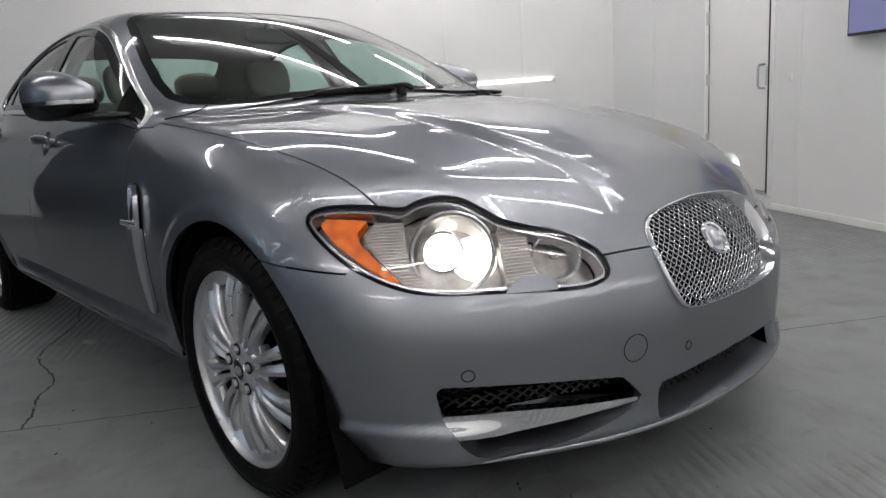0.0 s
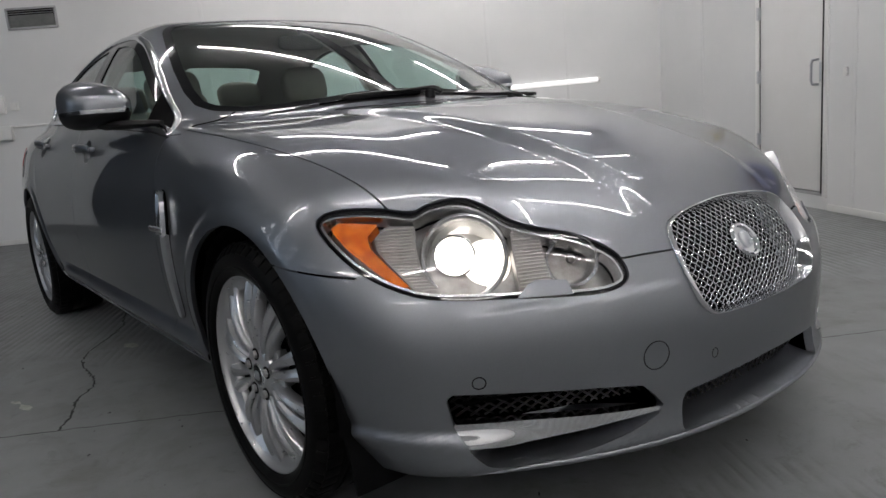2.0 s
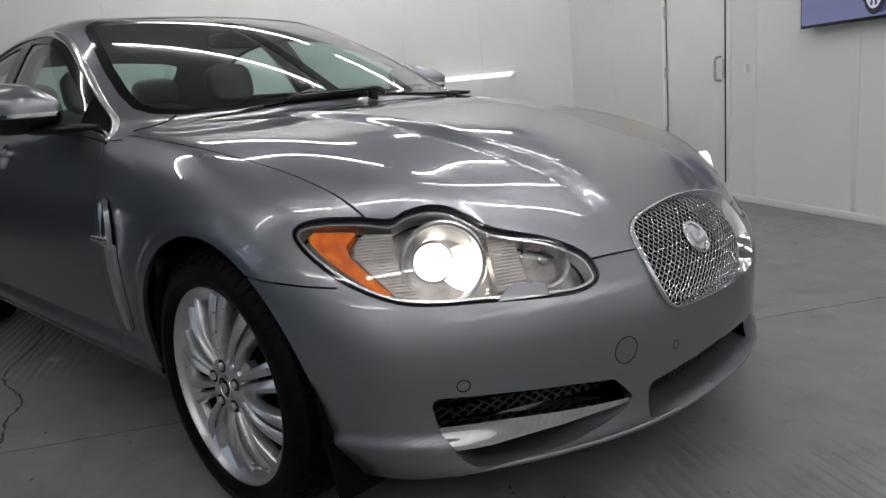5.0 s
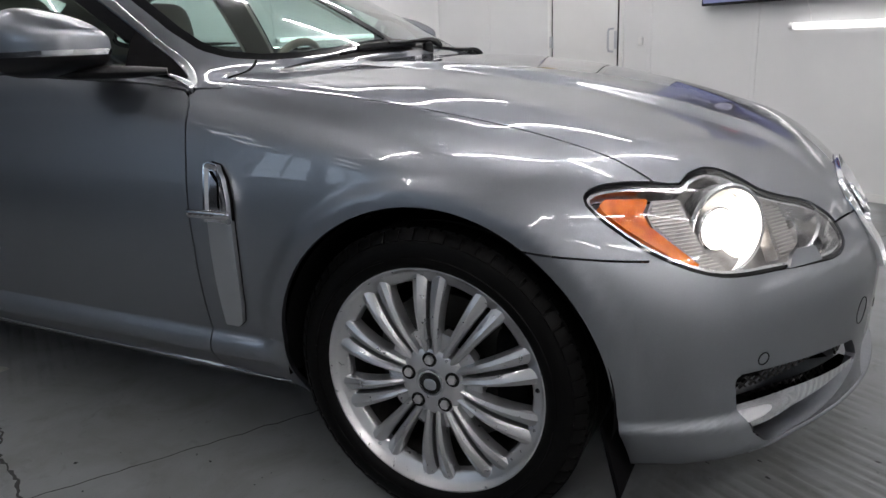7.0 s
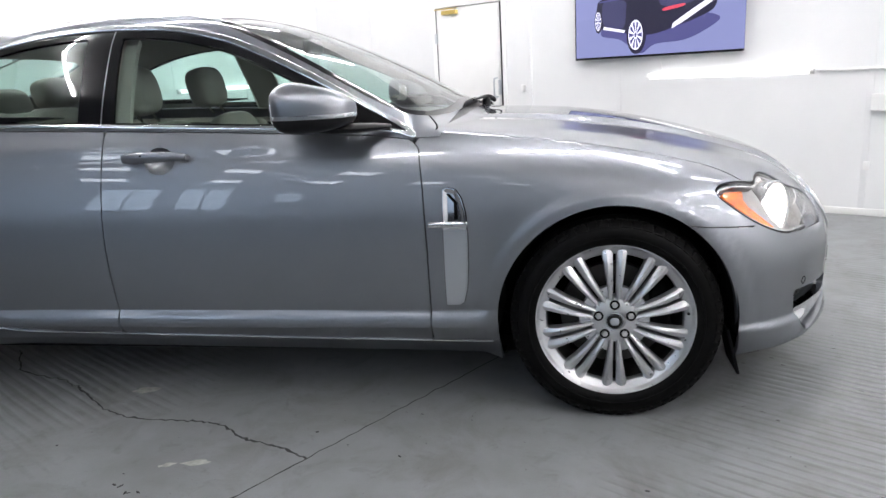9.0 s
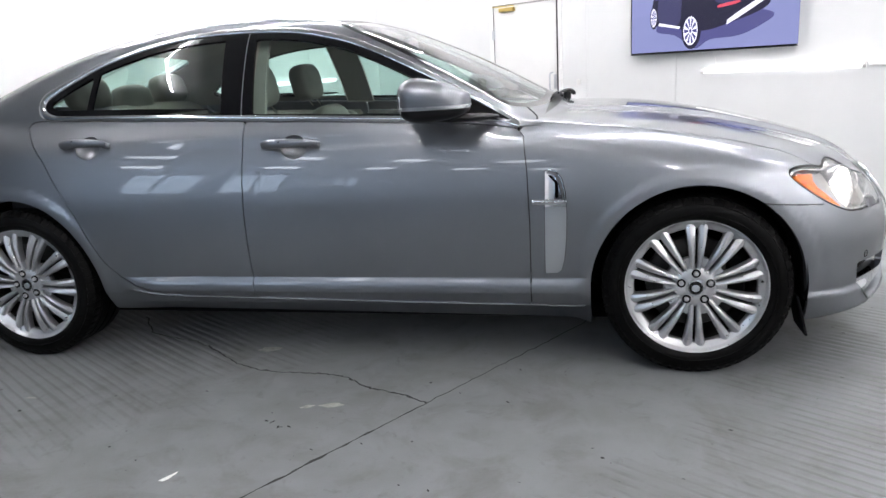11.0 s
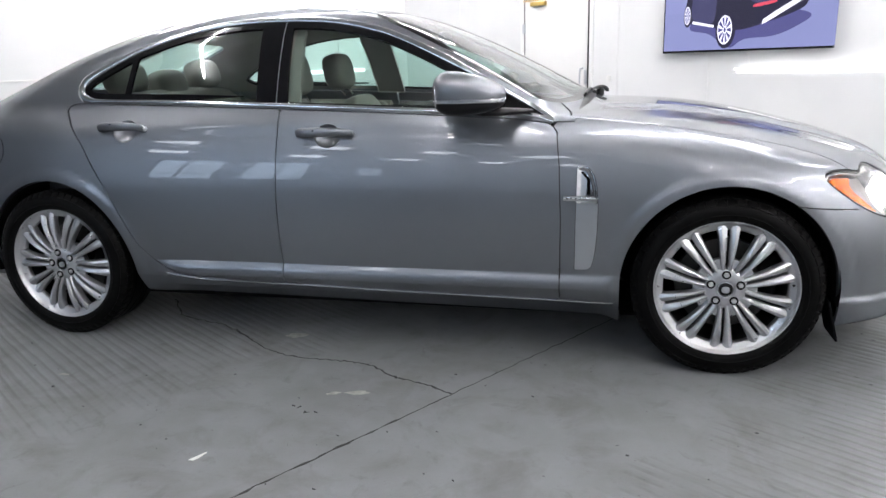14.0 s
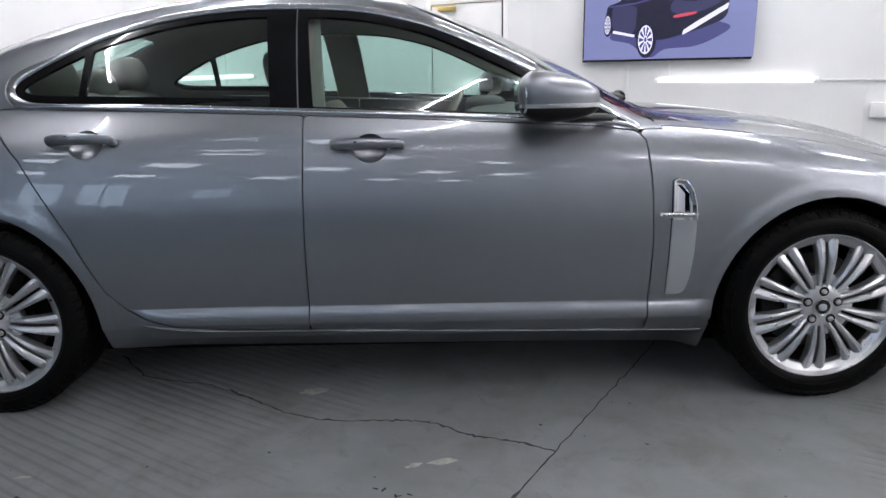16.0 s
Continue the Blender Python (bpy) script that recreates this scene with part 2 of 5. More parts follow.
def box(size, at=(0, 0, 0), bevel=.004):
    """A box with chamfered edges."""
    bm = bmesh.new()
    bmesh.ops.create_cube(bm, size=1)
    for v in bm.verts:
        v.co = Vector([c * s for c, s in zip(v.co, size)]) + Vector(at)
    if bevel:
        bmesh.ops.bevel(bm, geom=bm.edges[:], offset=min(bevel, min(size) * .45), segments=2, profile=.6, affect="EDGES")
    bm.verts.ensure_lookup_table()
    V, F = [tuple(v.co) for v in bm.verts], [tuple(v.index for v in f.verts) for f in bm.faces]
    bm.free()
    return np.array(V), F


def lathe(profile, n=64, closed=False, start=0.0):
    """Turns (radius, height) pairs round the z axis."""
    p = np.array(profile, float)
    a = np.linspace(0, 2 * math.pi, n, endpoint=False) + start
    V = np.stack([p[:, 0, None] * np.cos(a), p[:, 0, None] * np.sin(a), np.repeat(p[:, 1, None], n, 1)], -1).reshape(-1, 3)
    F, k = [], len(p)
    for i in range(k if closed else k - 1):
        j = (i + 1) % k
        F += [(i * n + q, i * n + (q + 1) % n, j * n + (q + 1) % n, j * n + q) for q in range(n)]
    return V, F


def tube(path, radius, n=8, closed=False, flat=1.0, up=(0, 0, 1)):
    """A rod of round or flattened section along a path; the radius may vary."""
    P = np.array(path, float)
    k = len(P)
    r = np.broadcast_to(np.asarray(radius, float), (k,))
    T = np.roll(P, -1, 0) - np.roll(P, 1, 0) if closed else np.gradient(P, axis=0)
    T /= np.linalg.norm(T, axis=1, keepdims=True)
    A = np.cross(T, np.array(up, float))
    A /= np.maximum(np.linalg.norm(A, axis=1, keepdims=True), 1e-6)
    B = np.cross(A, T)
    a = np.linspace(0, 2 * math.pi, n, endpoint=False)
    V = (P[:, None] + r[:, None, None] * (np.cos(a)[None, :, None] * A[:, None] + flat * np.sin(a)[None, :, None] * B[:, None])).reshape(-1, 3)
    F = []
    for i in range(k if closed else k - 1):
        j = (i + 1) % k
        F += [(i * n + q, i * n + (q + 1) % n, j * n + (q + 1) % n, j * n + q) for q in range(n)]
    if not closed:
        F += [tuple(range(n))[::-1], tuple((k - 1) * n + q for q in range(n))]
    return V, F


def pillow(size, at=(0, 0, 0), e1=.45, e2=.45, nu=20, nv=32):
    """A rounded block: a superellipsoid of that size."""
    u = np.linspace(-math.pi / 2, math.pi / 2, nu)[:, None]
    v = np.linspace(-math.pi, math.pi, nv, endpoint=False)[None]
    pw = lambda c, e: np.sign(c) * np.abs(c) ** e
    x = pw(np.cos(u), e1) * pw(np.cos(v), e2)
    y = pw(np.cos(u), e1) * pw(np.sin(v), e2)
    z = pw(np.sin(u), e1) * np.ones_like(v)
    V = np.stack([x, y, z], -1).reshape(-1, 3) * np.array(size) / 2 + np.array(at)
    F = [(i * nv + q, i * nv + (q + 1) % nv, (i + 1) * nv + (q + 1) % nv, (i + 1) * nv + q) for i in range(nu - 1) for q in range(nv)]
    return V, F


def ribbon(outer, inner):
    """A closed band between two loops of equal length."""
    n = len(outer)
    V = np.concatenate([outer, inner])
    return V, [(i, (i + 1) % n, n + (i + 1) % n, n + i) for i in range(n)]


def rounded(points, n=6, closed=True):
    """A closed curve through the corners, by Catmull-Rom."""
    P = np.array(points, float)
    k, out = len(P), []
    for i in range(k if closed else k - 1):
        ids = [(i - 1) % k, i, (i + 1) % k, (i + 2) % k] if closed else [max(i - 1, 0), i, i + 1, min(i + 2, k - 1)]
        p0, p1, p2, p3 = P[ids]
        for t in np.linspace(0, 1, n, endpoint=False):
            out.append(.5 * (2 * p1 + (p2 - p0) * t + (2 * p0 - 5 * p1 + 4 * p2 - p3) * t * t + (3 * p1 - p0 - 3 * p2 + p3) * t ** 3))
    if not closed:
        out.append(P[-1])
    return np.array(out)


def inside(poly, a, b):
    """Signed distance to a closed outline, positive inside."""
    Q = np.array(poly, float)
    p = np.stack([a, b], -1)
    best, odd = np.full(len(p), 1e9), np.zeros(len(p), bool)
    for (ax, ay), (bx, by) in zip(Q, np.roll(Q, -1, 0)):
        d = np.array((bx - ax, by - ay))
        w = p - (ax, ay)
        t = np.clip((w @ d) / max(d @ d, 1e-12), 0, 1)
        best = np.minimum(best, np.linalg.norm(w - t[:, None] * d, axis=1))
        cross = (ay > p[:, 1]) != (by > p[:, 1])
        xi = ax + (p[:, 1] - ay) / (by - ay if by != ay else 1e-12) * d[0]
        odd ^= cross & (p[:, 0] < xi)
    return np.where(odd, best, -best)


def spline(xs, ys):
    """Natural cubic spline through a few stations, straight beyond the ends."""
    xs, ys = np.array(xs, float), np.array(ys, float)
    n = len(xs)
    h = np.diff(xs)
    A, r = np.eye(n), np.zeros(n)
    for i in range(1, n - 1):
        A[i, i - 1], A[i, i], A[i, i + 1] = h[i - 1], 2 * (h[i - 1] + h[i]), h[i]
        r[i] = 6 * ((ys[i + 1] - ys[i]) / h[i] - (ys[i] - ys[i - 1]) / h[i - 1])
    m = np.linalg.solve(A, r)

    def f(x):
        x = np.asarray(x, float)
        c = np.clip(x, xs[0], xs[-1])
        i = np.clip(np.searchsorted(xs, c) - 1, 0, n - 2)
        a, b = xs[i + 1] - c, c - xs[i]
        v = (m[i] * a ** 3 + m[i + 1] * b ** 3) / (6 * h[i]) + (ys[i] / h[i] - m[i] * h[i] / 6) * a + (ys[i + 1] / h[i] - m[i + 1] * h[i] / 6) * b
        s0 = (ys[1] - ys[0]) / h[0] - h[0] * m[1] / 6
        s1 = (ys[-1] - ys[-2]) / h[-1] + h[-1] * m[-2] / 6
        return v + np.where(x < xs[0], (x - xs[0]) * s0, 0) + np.where(x > xs[-1], (x - xs[-1]) * s1, 0)
    return f


def smax(a, b, k):
    h = np.maximum(k - np.abs(a - b), 0) / k
    return np.maximum(a, b) + h * h * k / 4


def smin(a, b, k):
    return -smax(-a, -b, k)


def step(a, b, x):
    t = np.clip((x - a) / (b - a), 0, 1)
    return t * t * (3 - 2 * t)


def bell(x, c, w):
    return np.exp(-((x - c) / w) ** 2)


# the car: x ahead from the front axle, z up from the floor, y from the middle plane
WHEELBASE = 2.909
plan_w = spline((-4.1, -3.6, -2.95, -2.1, -1.2, -.4, .1, .45, .9), (.80, .872, .939, .937, .937, .933, .930, .898, .80))
hood_z = spline((-3.95, -3.6, -3.0, -1.8, -.8, -.3, .1, .4, .6, .75, .9), (1.025, 1.05, 1.06, 1.045, 1.015, .985, .935, .862, .796, .725, .60))
hood_drop = spline((-4, -2, -.6, 0, .45, .8), (.03, .02, .02, .06, .095, .115))
nose_x = spline((.15, .20, .26, .34, .42, .52, .60, .68, .76, .9), (.845, .878, .872, .868, .872, .866, .832, .777, .717, .60))
tail_x = spline((.2, .35, .55, .75, .95, 1.05), (-3.84, -4.00, -4.05, -4.03, -4.00, -4.03))
sill_z = spline((-4.1, -3.4, -2.5, -.4, .35, .6, .9), (.27, .24, .199, .144, .160, .212, .215))
roof_z = spline((-4.0, -3.5, -3.2, -2.9, -2.6, -2.2, -1.7, -1.4, -1.15, -.885, -.64, -.4), (.90, 1.085, 1.205, 1.315, 1.395, 1.455, 1.460, 1.424, 1.342, 1.222, 1.092, .955))
belt_y = spline((-3.9, -3.3, -2.6, -1.8, -1.0, -.5), (.66, .745, .82, .845, .835, .80))


def lower_body(x, y, z):
    dz = z - .62
    s = plan_w(x) - np.where(dz > 0, .62, .46) * dz * dz
    between = step(-2.52, -2.25, x) * (1 - step(-.47, -.36, x))
    s = s + between * (.027 * (1 - (1 - np.clip((.378 - z) / .058, 0, 1)) ** 2) - .42 * np.maximum(.318 - z, 0) - .55 * np.maximum(.258 - z, 0)) - (1 - between) * .25 * np.maximum(.30 - z, 0)
    for cx in (0, -WHEELBASE):
        r = np.hypot(x - cx, z - .343)
        s = s + .007 * step(.455, .415, r) * step(.2, .35, z)
    ledge = .017 * step(.322, .288, z)
    s = s + ledge * step(.30, .38, x)
    side = y - s
    ya = np.minimum(y, 1.0)
    t = hood_z(x) - hood_drop(x) * (ya / .8) ** 2.6
    ahead = step(-.7, -.1, x)
    # power bulge down the middle, and the swell over each round lamp
    crease = .34 - .10 * step(-.5, .8, x)
    t = t + ahead * .016 * (1 - step(crease - .03, crease + .05, ya))
    t = t + .014 * bell(ya, .64, .13) * step(-.55, .45, x)
    top = (z - t) * .93
    brow = .011 * step(.558, .574, z) * step(.25, .34, ya) * step(.74, .62, ya) * step(.70, .60, z)
    front = (x - (nose_x(z) - brow + ledge * step(.60, .74, ya) - .532 * ya ** 2.34)) * .9
    rear = ((tail_x(z) + .55 * ya ** 2.3) - x) * .9
    b = smax(side, top, .11)
    b = smax(b, front, .09)
    b = smax(b, rear, .12)
    return smax(b, sill_z(x) - z, .03)


def greenhouse(x, y, z):
    h = z - 1.0
    side = (y - (belt_y(x) - .42 * h - .45 * np.maximum(h, 0) ** 2)) * .87
    fore = step(-2.2, -1.2, x)
    xe = x + y * y * (.27 * fore - .16 * (1 - fore))
    top = (z - (roof_z(xe) - .045 * y * y)) * .88
    return smax(smax(side, top, .11), .95 - z, .04)


def car(P):
    x, y, z = P[..., 0], np.abs(P[..., 1]), P[..., 2]
    return smin(lower_body(x, y, z), greenhouse(x, y, z), .035)


def normal(P, e=1e-3):
    g = np.stack([car(P + d) - car(P - d) for d in np.eye(3) * e], -1)
    return g / np.maximum(np.linalg.norm(g, axis=-1, keepdims=True), 1e-9)


# ---- the skin of the car, on a close grid ----
def skin_grid():
    phi = np.radians(np.concatenate([np.linspace(-90, -22, 62), np.linspace(-21.5, -9, 30), np.linspace(-8.2, 90, 96)]))
    x0, x1 = -3.45, .25
    rows = [(x0, -a) for a in np.radians(np.linspace(89.6, 2, 52))] + [(x, 0.0) for x in np.arange(x0, x1 + .001, .02)] + [(x1, a) for a in np.radians(np.linspace(1.5, 89.6, 66))]
    ox, th = np.array(rows).T
    D = np.stack([np.sin(th)[:, None] * np.ones_like(phi), -np.cos(th)[:, None] * np.cos(phi), np.cos(th)[:, None] * np.sin(phi)], -1)
    O = np.stack([ox, np.zeros_like(ox), np.full_like(ox, .6)], -1)[:, None]
    lo, hi = np.zeros(D.shape[:2]), np.full(D.shape[:2], 1.7)
    for _ in range(34):
        mid = (lo + hi) / 2
        out = car(O + mid[..., None] * D) > 0
        lo, hi = np.where(out, lo, mid), np.where(out, mid, hi)
    V = (O + hi[..., None] * D)
    V[:, 0, 1] = V[:, -1, 1] = 0
    n, k = V.shape[:2]
    i = np.arange(n * k).reshape(n, k)
    Q = np.stack([i[:-1, :-1], i[1:, :-1], i[1:, 1:], i[:-1, 1:]], -1).reshape(-1, 4)
    return V.reshape(-1, 3), Q


class Sheet:
    """A piece of the skin, cut back step by step to where a function is positive."""

    def __init__(self, V, Q, polys=()):
        self.V, self.Q, self.polys = V, Q, list(polys)

    def cut(self, fn):
        V, Q = self.V, self.Q
        x, y, z = V[:, 0], np.abs(V[:, 1]), V[:, 2]
        d = fn(x, y, z)
        on = d >= 0
        count = on[Q].sum(1) if len(Q) else np.zeros(0)
        todo = [tuple(q) for q in Q[(count > 0) & (count < 4)]] + self.polys
        extra, cache, polys = [], {}, []
        for f in todo:
            flags = [on[i] for i in f]
            if all(flags):
                polys.append(f)
                continue
            if not any(flags):
                continue
            g = []
            for a, b in zip(f, f[1:] + f[:1]):
                if on[a]:
                    g.append(a)
                if on[a] != on[b]:
                    key = (min(a, b), max(a, b))
                    if key not in cache:
                        t = d[a] / (d[a] - d[b])
                        cache[key] = len(V) + len(extra)
                        extra.append(V[a] + t * (V[b] - V[a]))
                    g.append(cache[key])
            if len(g) > 2:
                polys.append(tuple(g))
        W = np.concatenate([V, np.array(extra)]) if extra else V
        Q = Q[count == 4]
        used = np.unique(np.concatenate([Q.ravel(), np.array([i for f in polys for i in f], int)]).astype(int))
        remap = np.full(len(W), -1)
        remap[used] = np.arange(len(used))
        return Sheet(W[used], remap[Q], [tuple(remap[list(f)]) for f in polys])


SKIN = Sheet(*skin_grid())


def finer(sheet, fn, k, reach=.03):
    """The faces near where fn is positive, each parted into k by k and laid onto the skin."""
    V, Q = sheet.V, sheet.Q
    near = fn(V[:, 0], np.abs(V[:, 1]), V[:, 2]) > -reach
    A = V[Q[near[Q].any(1)]]
    g = np.linspace(0, 1, k + 1)
    u, v = np.meshgrid(g, g, indexing="ij")
    w = np.stack([(1 - u) * (1 - v), u * (1 - v), u * v, (1 - u) * v], -1)
    P = np.einsum("ijc,ncd->nijd", w, A).reshape(-1, 3)
    _, first, back = np.unique(np.round(P * 5e4).astype(np.int64), axis=0, return_index=True, return_inverse=True)
    P, back = P[first], back.reshape(-1)
    mid = np.abs(P[:, 1]) < 1e-6
    for _ in range(2):
        P = P - car(P)[:, None] * normal(P)
    P[mid, 1] = 0
    i = back.reshape(-1, k + 1, k + 1)
    F = np.stack([i[:, :-1, :-1], i[:, 1:, :-1], i[:, 1:, 1:], i[:, :-1, 1:]], -1).reshape(-1, 4)
    return Sheet(P, F)


def panel(name, mat, parent, cuts, depth=.014, side="both", lift=0.0, label="", fine=0):
    """A pressed panel: the skin inside the cuts, with its edges turned in. side: right, left or both halves in one."""
    s = finer(SKIN, cuts[0], fine) if fine else SKIN
    for c in cuts:
        s = s.cut(c)
    V, F = s.V, [tuple(q) for q in s.Q] + s.polys
    N = normal(V)
    V = V + (lift(V)[:, None] if callable(lift) else lift) * N
    edges = {}
    for f in F:
        for a, b in zip(f, f[1:] + f[:1]):
            key = (min(a, b), max(a, b))
            edges[key] = None if key in edges else (a, b)
    rim = [e for e in edges.values() if e and not (side == "both" and abs(V[e[0], 1]) < 1e-5 and abs(V[e[1], 1]) < 1e-5)]
    if depth:
        W, M, G = [V], [N], list(F)
        n = len(V)
        for a, b in rim:
            e = V[b] - V[a]
            out = np.cross(e, N[a])
            out = out / max(np.linalg.norm(out), 1e-9)
            W.append(np.array([V[b], V[a], V[a] - depth * N[a], V[b] - depth * N[b]]))
            M.append(np.array([out] * 4))
            G.append((n, n + 1, n + 2, n + 3))
            n += 4
        V, N, F = np.concatenate(W), np.concatenate(M), G
    if side in ("left", "both"):
        V2, N2, F2 = V * (1, -1, 1), N * (1, -1, 1), [tuple(reversed(f)) for f in F]
        if side == "left":
            V, N, F = V2, N2, F2
        else:
            F = F + [tuple(i + len(V) for i in f) for f in F2]
            V, N = np.concatenate([V, V2]), np.concatenate([N, N2])
    if callable(lift):
        return link_mesh(name, V, F, mat, parent, label, 50)
    return link_mesh(name, V, F, mat, parent, label, 180, N)


def onto(start, way, depth=0.0):
    """The point where a ray from outside meets the skin, or that far beneath it."""
    start, way = np.array(start, float), np.array(way, float)
    way /= np.linalg.norm(way)
    ts = np.linspace(0, 2.0, 400)
    g = car(start + ts[:, None] * way)
    i = int(np.argmax(g < 0))
    a, b = ts[i - 1], ts[i]
    for _ in range(30):
        m = (a + b) / 2
        a, b = (a, m) if car((start + m * way)[None])[0] < 0 else (m, b)
    p = start + b * way
    return p - depth * normal(p[None])[0]


ROOT = math.sqrt(.5)


def on_lamp(a, z, depth=0.0):
    return onto((a * ROOT + 1.2 * ROOT, a * ROOT - 1.2 * ROOT, z), (-1, 1, 0), depth)


def on_front(y, z, depth=0.0):
    return onto((1.6, -y, z), (-1, 0, 0), depth)


def on_side(x, z, depth=0.0):
    return onto((x, -1.6, z), (0, 1, 0), depth)


# outlines: lamp in (across, z); grille and openings in (y, z); doors and windows in (x, z); glass in (x, y)
LAMP = rounded([(-.382, .75), (-.362, .769), (-.30, .774), (-.225, .768), (-.172, .760), (-.142, .772), (-.09, .779), (-.044, .770), (0, .748), (.04, .724), (.10, .705), (.165, .687), (.22, .661), (.255, .635), (.273, .60), (.262, .580), (.217, .571), (.14, .574), (.045, .581), (-.07, .589), (-.14, .597), (-.188, .610), (-.235, .629), (-.285, .656), (-.333, .692), (-.368, .725)], 4)
GRILLE = rounded([(0, .703), (.09, .699), (.175, .689), (.228, .672), (.250, .64), (.260, .58), (.250, .528), (.228, .495), (.19, .483), (.09, .479), (0, .478), (-.09, .479), (-.19, .483), (-.228, .495), (-.250, .528), (-.260, .58), (-.250, .64), (-.228, .672), (-.175, .689), (-.09, .699)], 4)
FOG = [(.757, .397), (.64, .389), (.50, .376), (.40, .362), (.372, .335), (.345, .303), (.37, .287), (.43, .268), (.50, .252), (.58, .240), (.66, .236), (.705, .243), (.728, .268), (.745, .325)]
MOUTH = [(.296, .312), (.285, .322), (.15, .332), (-.01, .336), (-.01, .237), (.15, .238), (.28, .240), (.306, .243), (.303, .262)]
BLADE = [(.749, .331), (.62, .3275), (.48, .316), (.36, .306), (.350, .301), (.358, .297), (.45, .294), (.56, .287), (.66, .279), (.734, .281)]
DLO = rounded([(-.652, .968), (-.79, 1.045), (-1.034, 1.176), (-1.279, 1.290), (-1.434, 1.342), (-1.644, 1.381), (-1.97, 1.391), (-2.244, 1.364), (-2.486, 1.300), (-2.64, 1.234), (-2.74, 1.182), (-2.788, 1.145), (-2.785, 1.112), (-2.745, 1.088), (-2.66, 1.077), (-2.3, 1.068), (-1.845, 1.050), (-1.3, 1.025), (-.85, 1.0), (-.72, .985)], 4)
FRONT_DOOR = [(-.615, .256), (-.610, .60), (-.618, .80), (-.632, .93), (-.66, .958), (-.80, .977), (-1.3, 1.006), (-1.781, 1.029), (-1.786, .60), (-1.790, .287)]
REAR_DOOR = [(-1.781, 1.029), (-2.3, 1.050), (-2.78, 1.066), (-2.845, 1.062), (-2.862, 1.04), (-2.728, .898), (-2.64, .76), (-2.576, .656), (-2.52, .535), (-2.478, .445), (-2.42, .38), (-2.35, .342), (-2.25, .315), (-2.1, .299), (-1.790, .287), (-1.786, .60)]
SCREEN = [(-.555, -.01), (-.555, .30), (-.575, .45), (-.62, .58), (-.68, .665), (-.74, .70), (-.84, .698), (-1.0, .668), (-1.2, .615), (-1.36, .568), (-1.43, .53), (-1.462, .45), (-1.475, .2), (-1.478, -.01)]
REAR_SCREEN = [(-2.72, -.01), (-2.72, .40), (-2.76, .50), (-2.9, .545), (-3.1, .575), (-3.25, .585), (-3.34, .56), (-3.39, .45), (-3.42, .2), (-3.42, -.01)]
hood_edge = spline((-.62, -.13, .06, .18, .30, .45, .9), (.80, .783, .764, .751, .744, .736, .70))


def lamp_f(x, y, z):
    d = inside(LAMP, (x - y) * ROOT, z)
    return np.where((x + y > .85) & (x > .1), d, -1)


def in_front(poly):
    return lambda x, y, z: np.where(x > .4, inside(poly, y, z), -1)


def in_side(poly, lo=.5):
    return lambda x, y, z: np.where(y > lo, inside(poly, x, z), -1)


def in_plan(poly, lo=.95):
    return lambda x, y, z: np.where(z > lo, inside(poly, x, y), -1)


def less(fn, gap=.002):
    return lambda x, y, z: -fn(x, y, z) - gap


def more(fn, gap=.002):
    return lambda x, y, z: fn(x, y, z) - gap


HANDLES = ((-1.558, .920), (-2.508, .946))
dish = lambda x, z: np.minimum(*[np.hypot((x - a) / .058, (z - b) / .047) for a, b in HANDLES])
dish_f = lambda x, y, z: np.where(y > .5, (1 - dish(x, z)) * .05, -1)
grille_f, fog_f, mouth_f, dlo_f = in_front(GRILLE), in_front(FOG), in_front(MOUTH), in_side(DLO, .45)
front_door_f, rear_door_f, screen_f, rear_screen_f = in_side(FRONT_DOOR), in_side(REAR_DOOR), in_plan(SCREEN), in_plan(REAR_SCREEN)
arch = lambda x, y, z: np.where(y > .35, np.minimum(np.hypot(x, np.maximum(z - .343, -.02) * .985) - .022 * step(.40, .20, z) * (x > 0), np.hypot(x + WHEELBASE, np.maximum(z - .343, -.02) * .985)) - .386, 1)
cowl = lambda x, y, z: x + .512 + .13 * y * y
seam_z = lambda x: .640 + .10 * np.maximum(.45 - x, 0)
hood_f = lambda x, y, z: np.minimum(np.minimum(np.minimum(hood_edge(x) - y, cowl(x, y, z)), z - .628), (z - .55) * 4)
sill_top = lambda x: .262 - .0215 * (x + .6)
above_floor = lambda x, y, z: z - (sill_z(x) + .004)
rear_seam = lambda x: .50 + .62 * np.maximum(-3.27 - x, 0)


def lamp_rear(x, y, z):
    return np.where(x < -3.3, inside(REAR_LAMP, x, z), -1)


REAR_LAMP = [(-3.435, .845), (-3.455, .885), (-3.475, .925), (-3.53, .955), (-3.62, .962), (-3.75, .955), (-3.86, .93), (-3.9, .88), (-3.86, .84), (-3.7, .838), (-3.55, .838)]


# ---- the car ----
sedan = tagged(new("sedan"), "grey metallic four-door sedan with lit headlights, parked on the floor", "car")
ahead_of = lambda a: (lambda x, y, z: x - a)
behind = lambda a: (lambda x, y, z: a - x)
both_sides = ("right", "left")

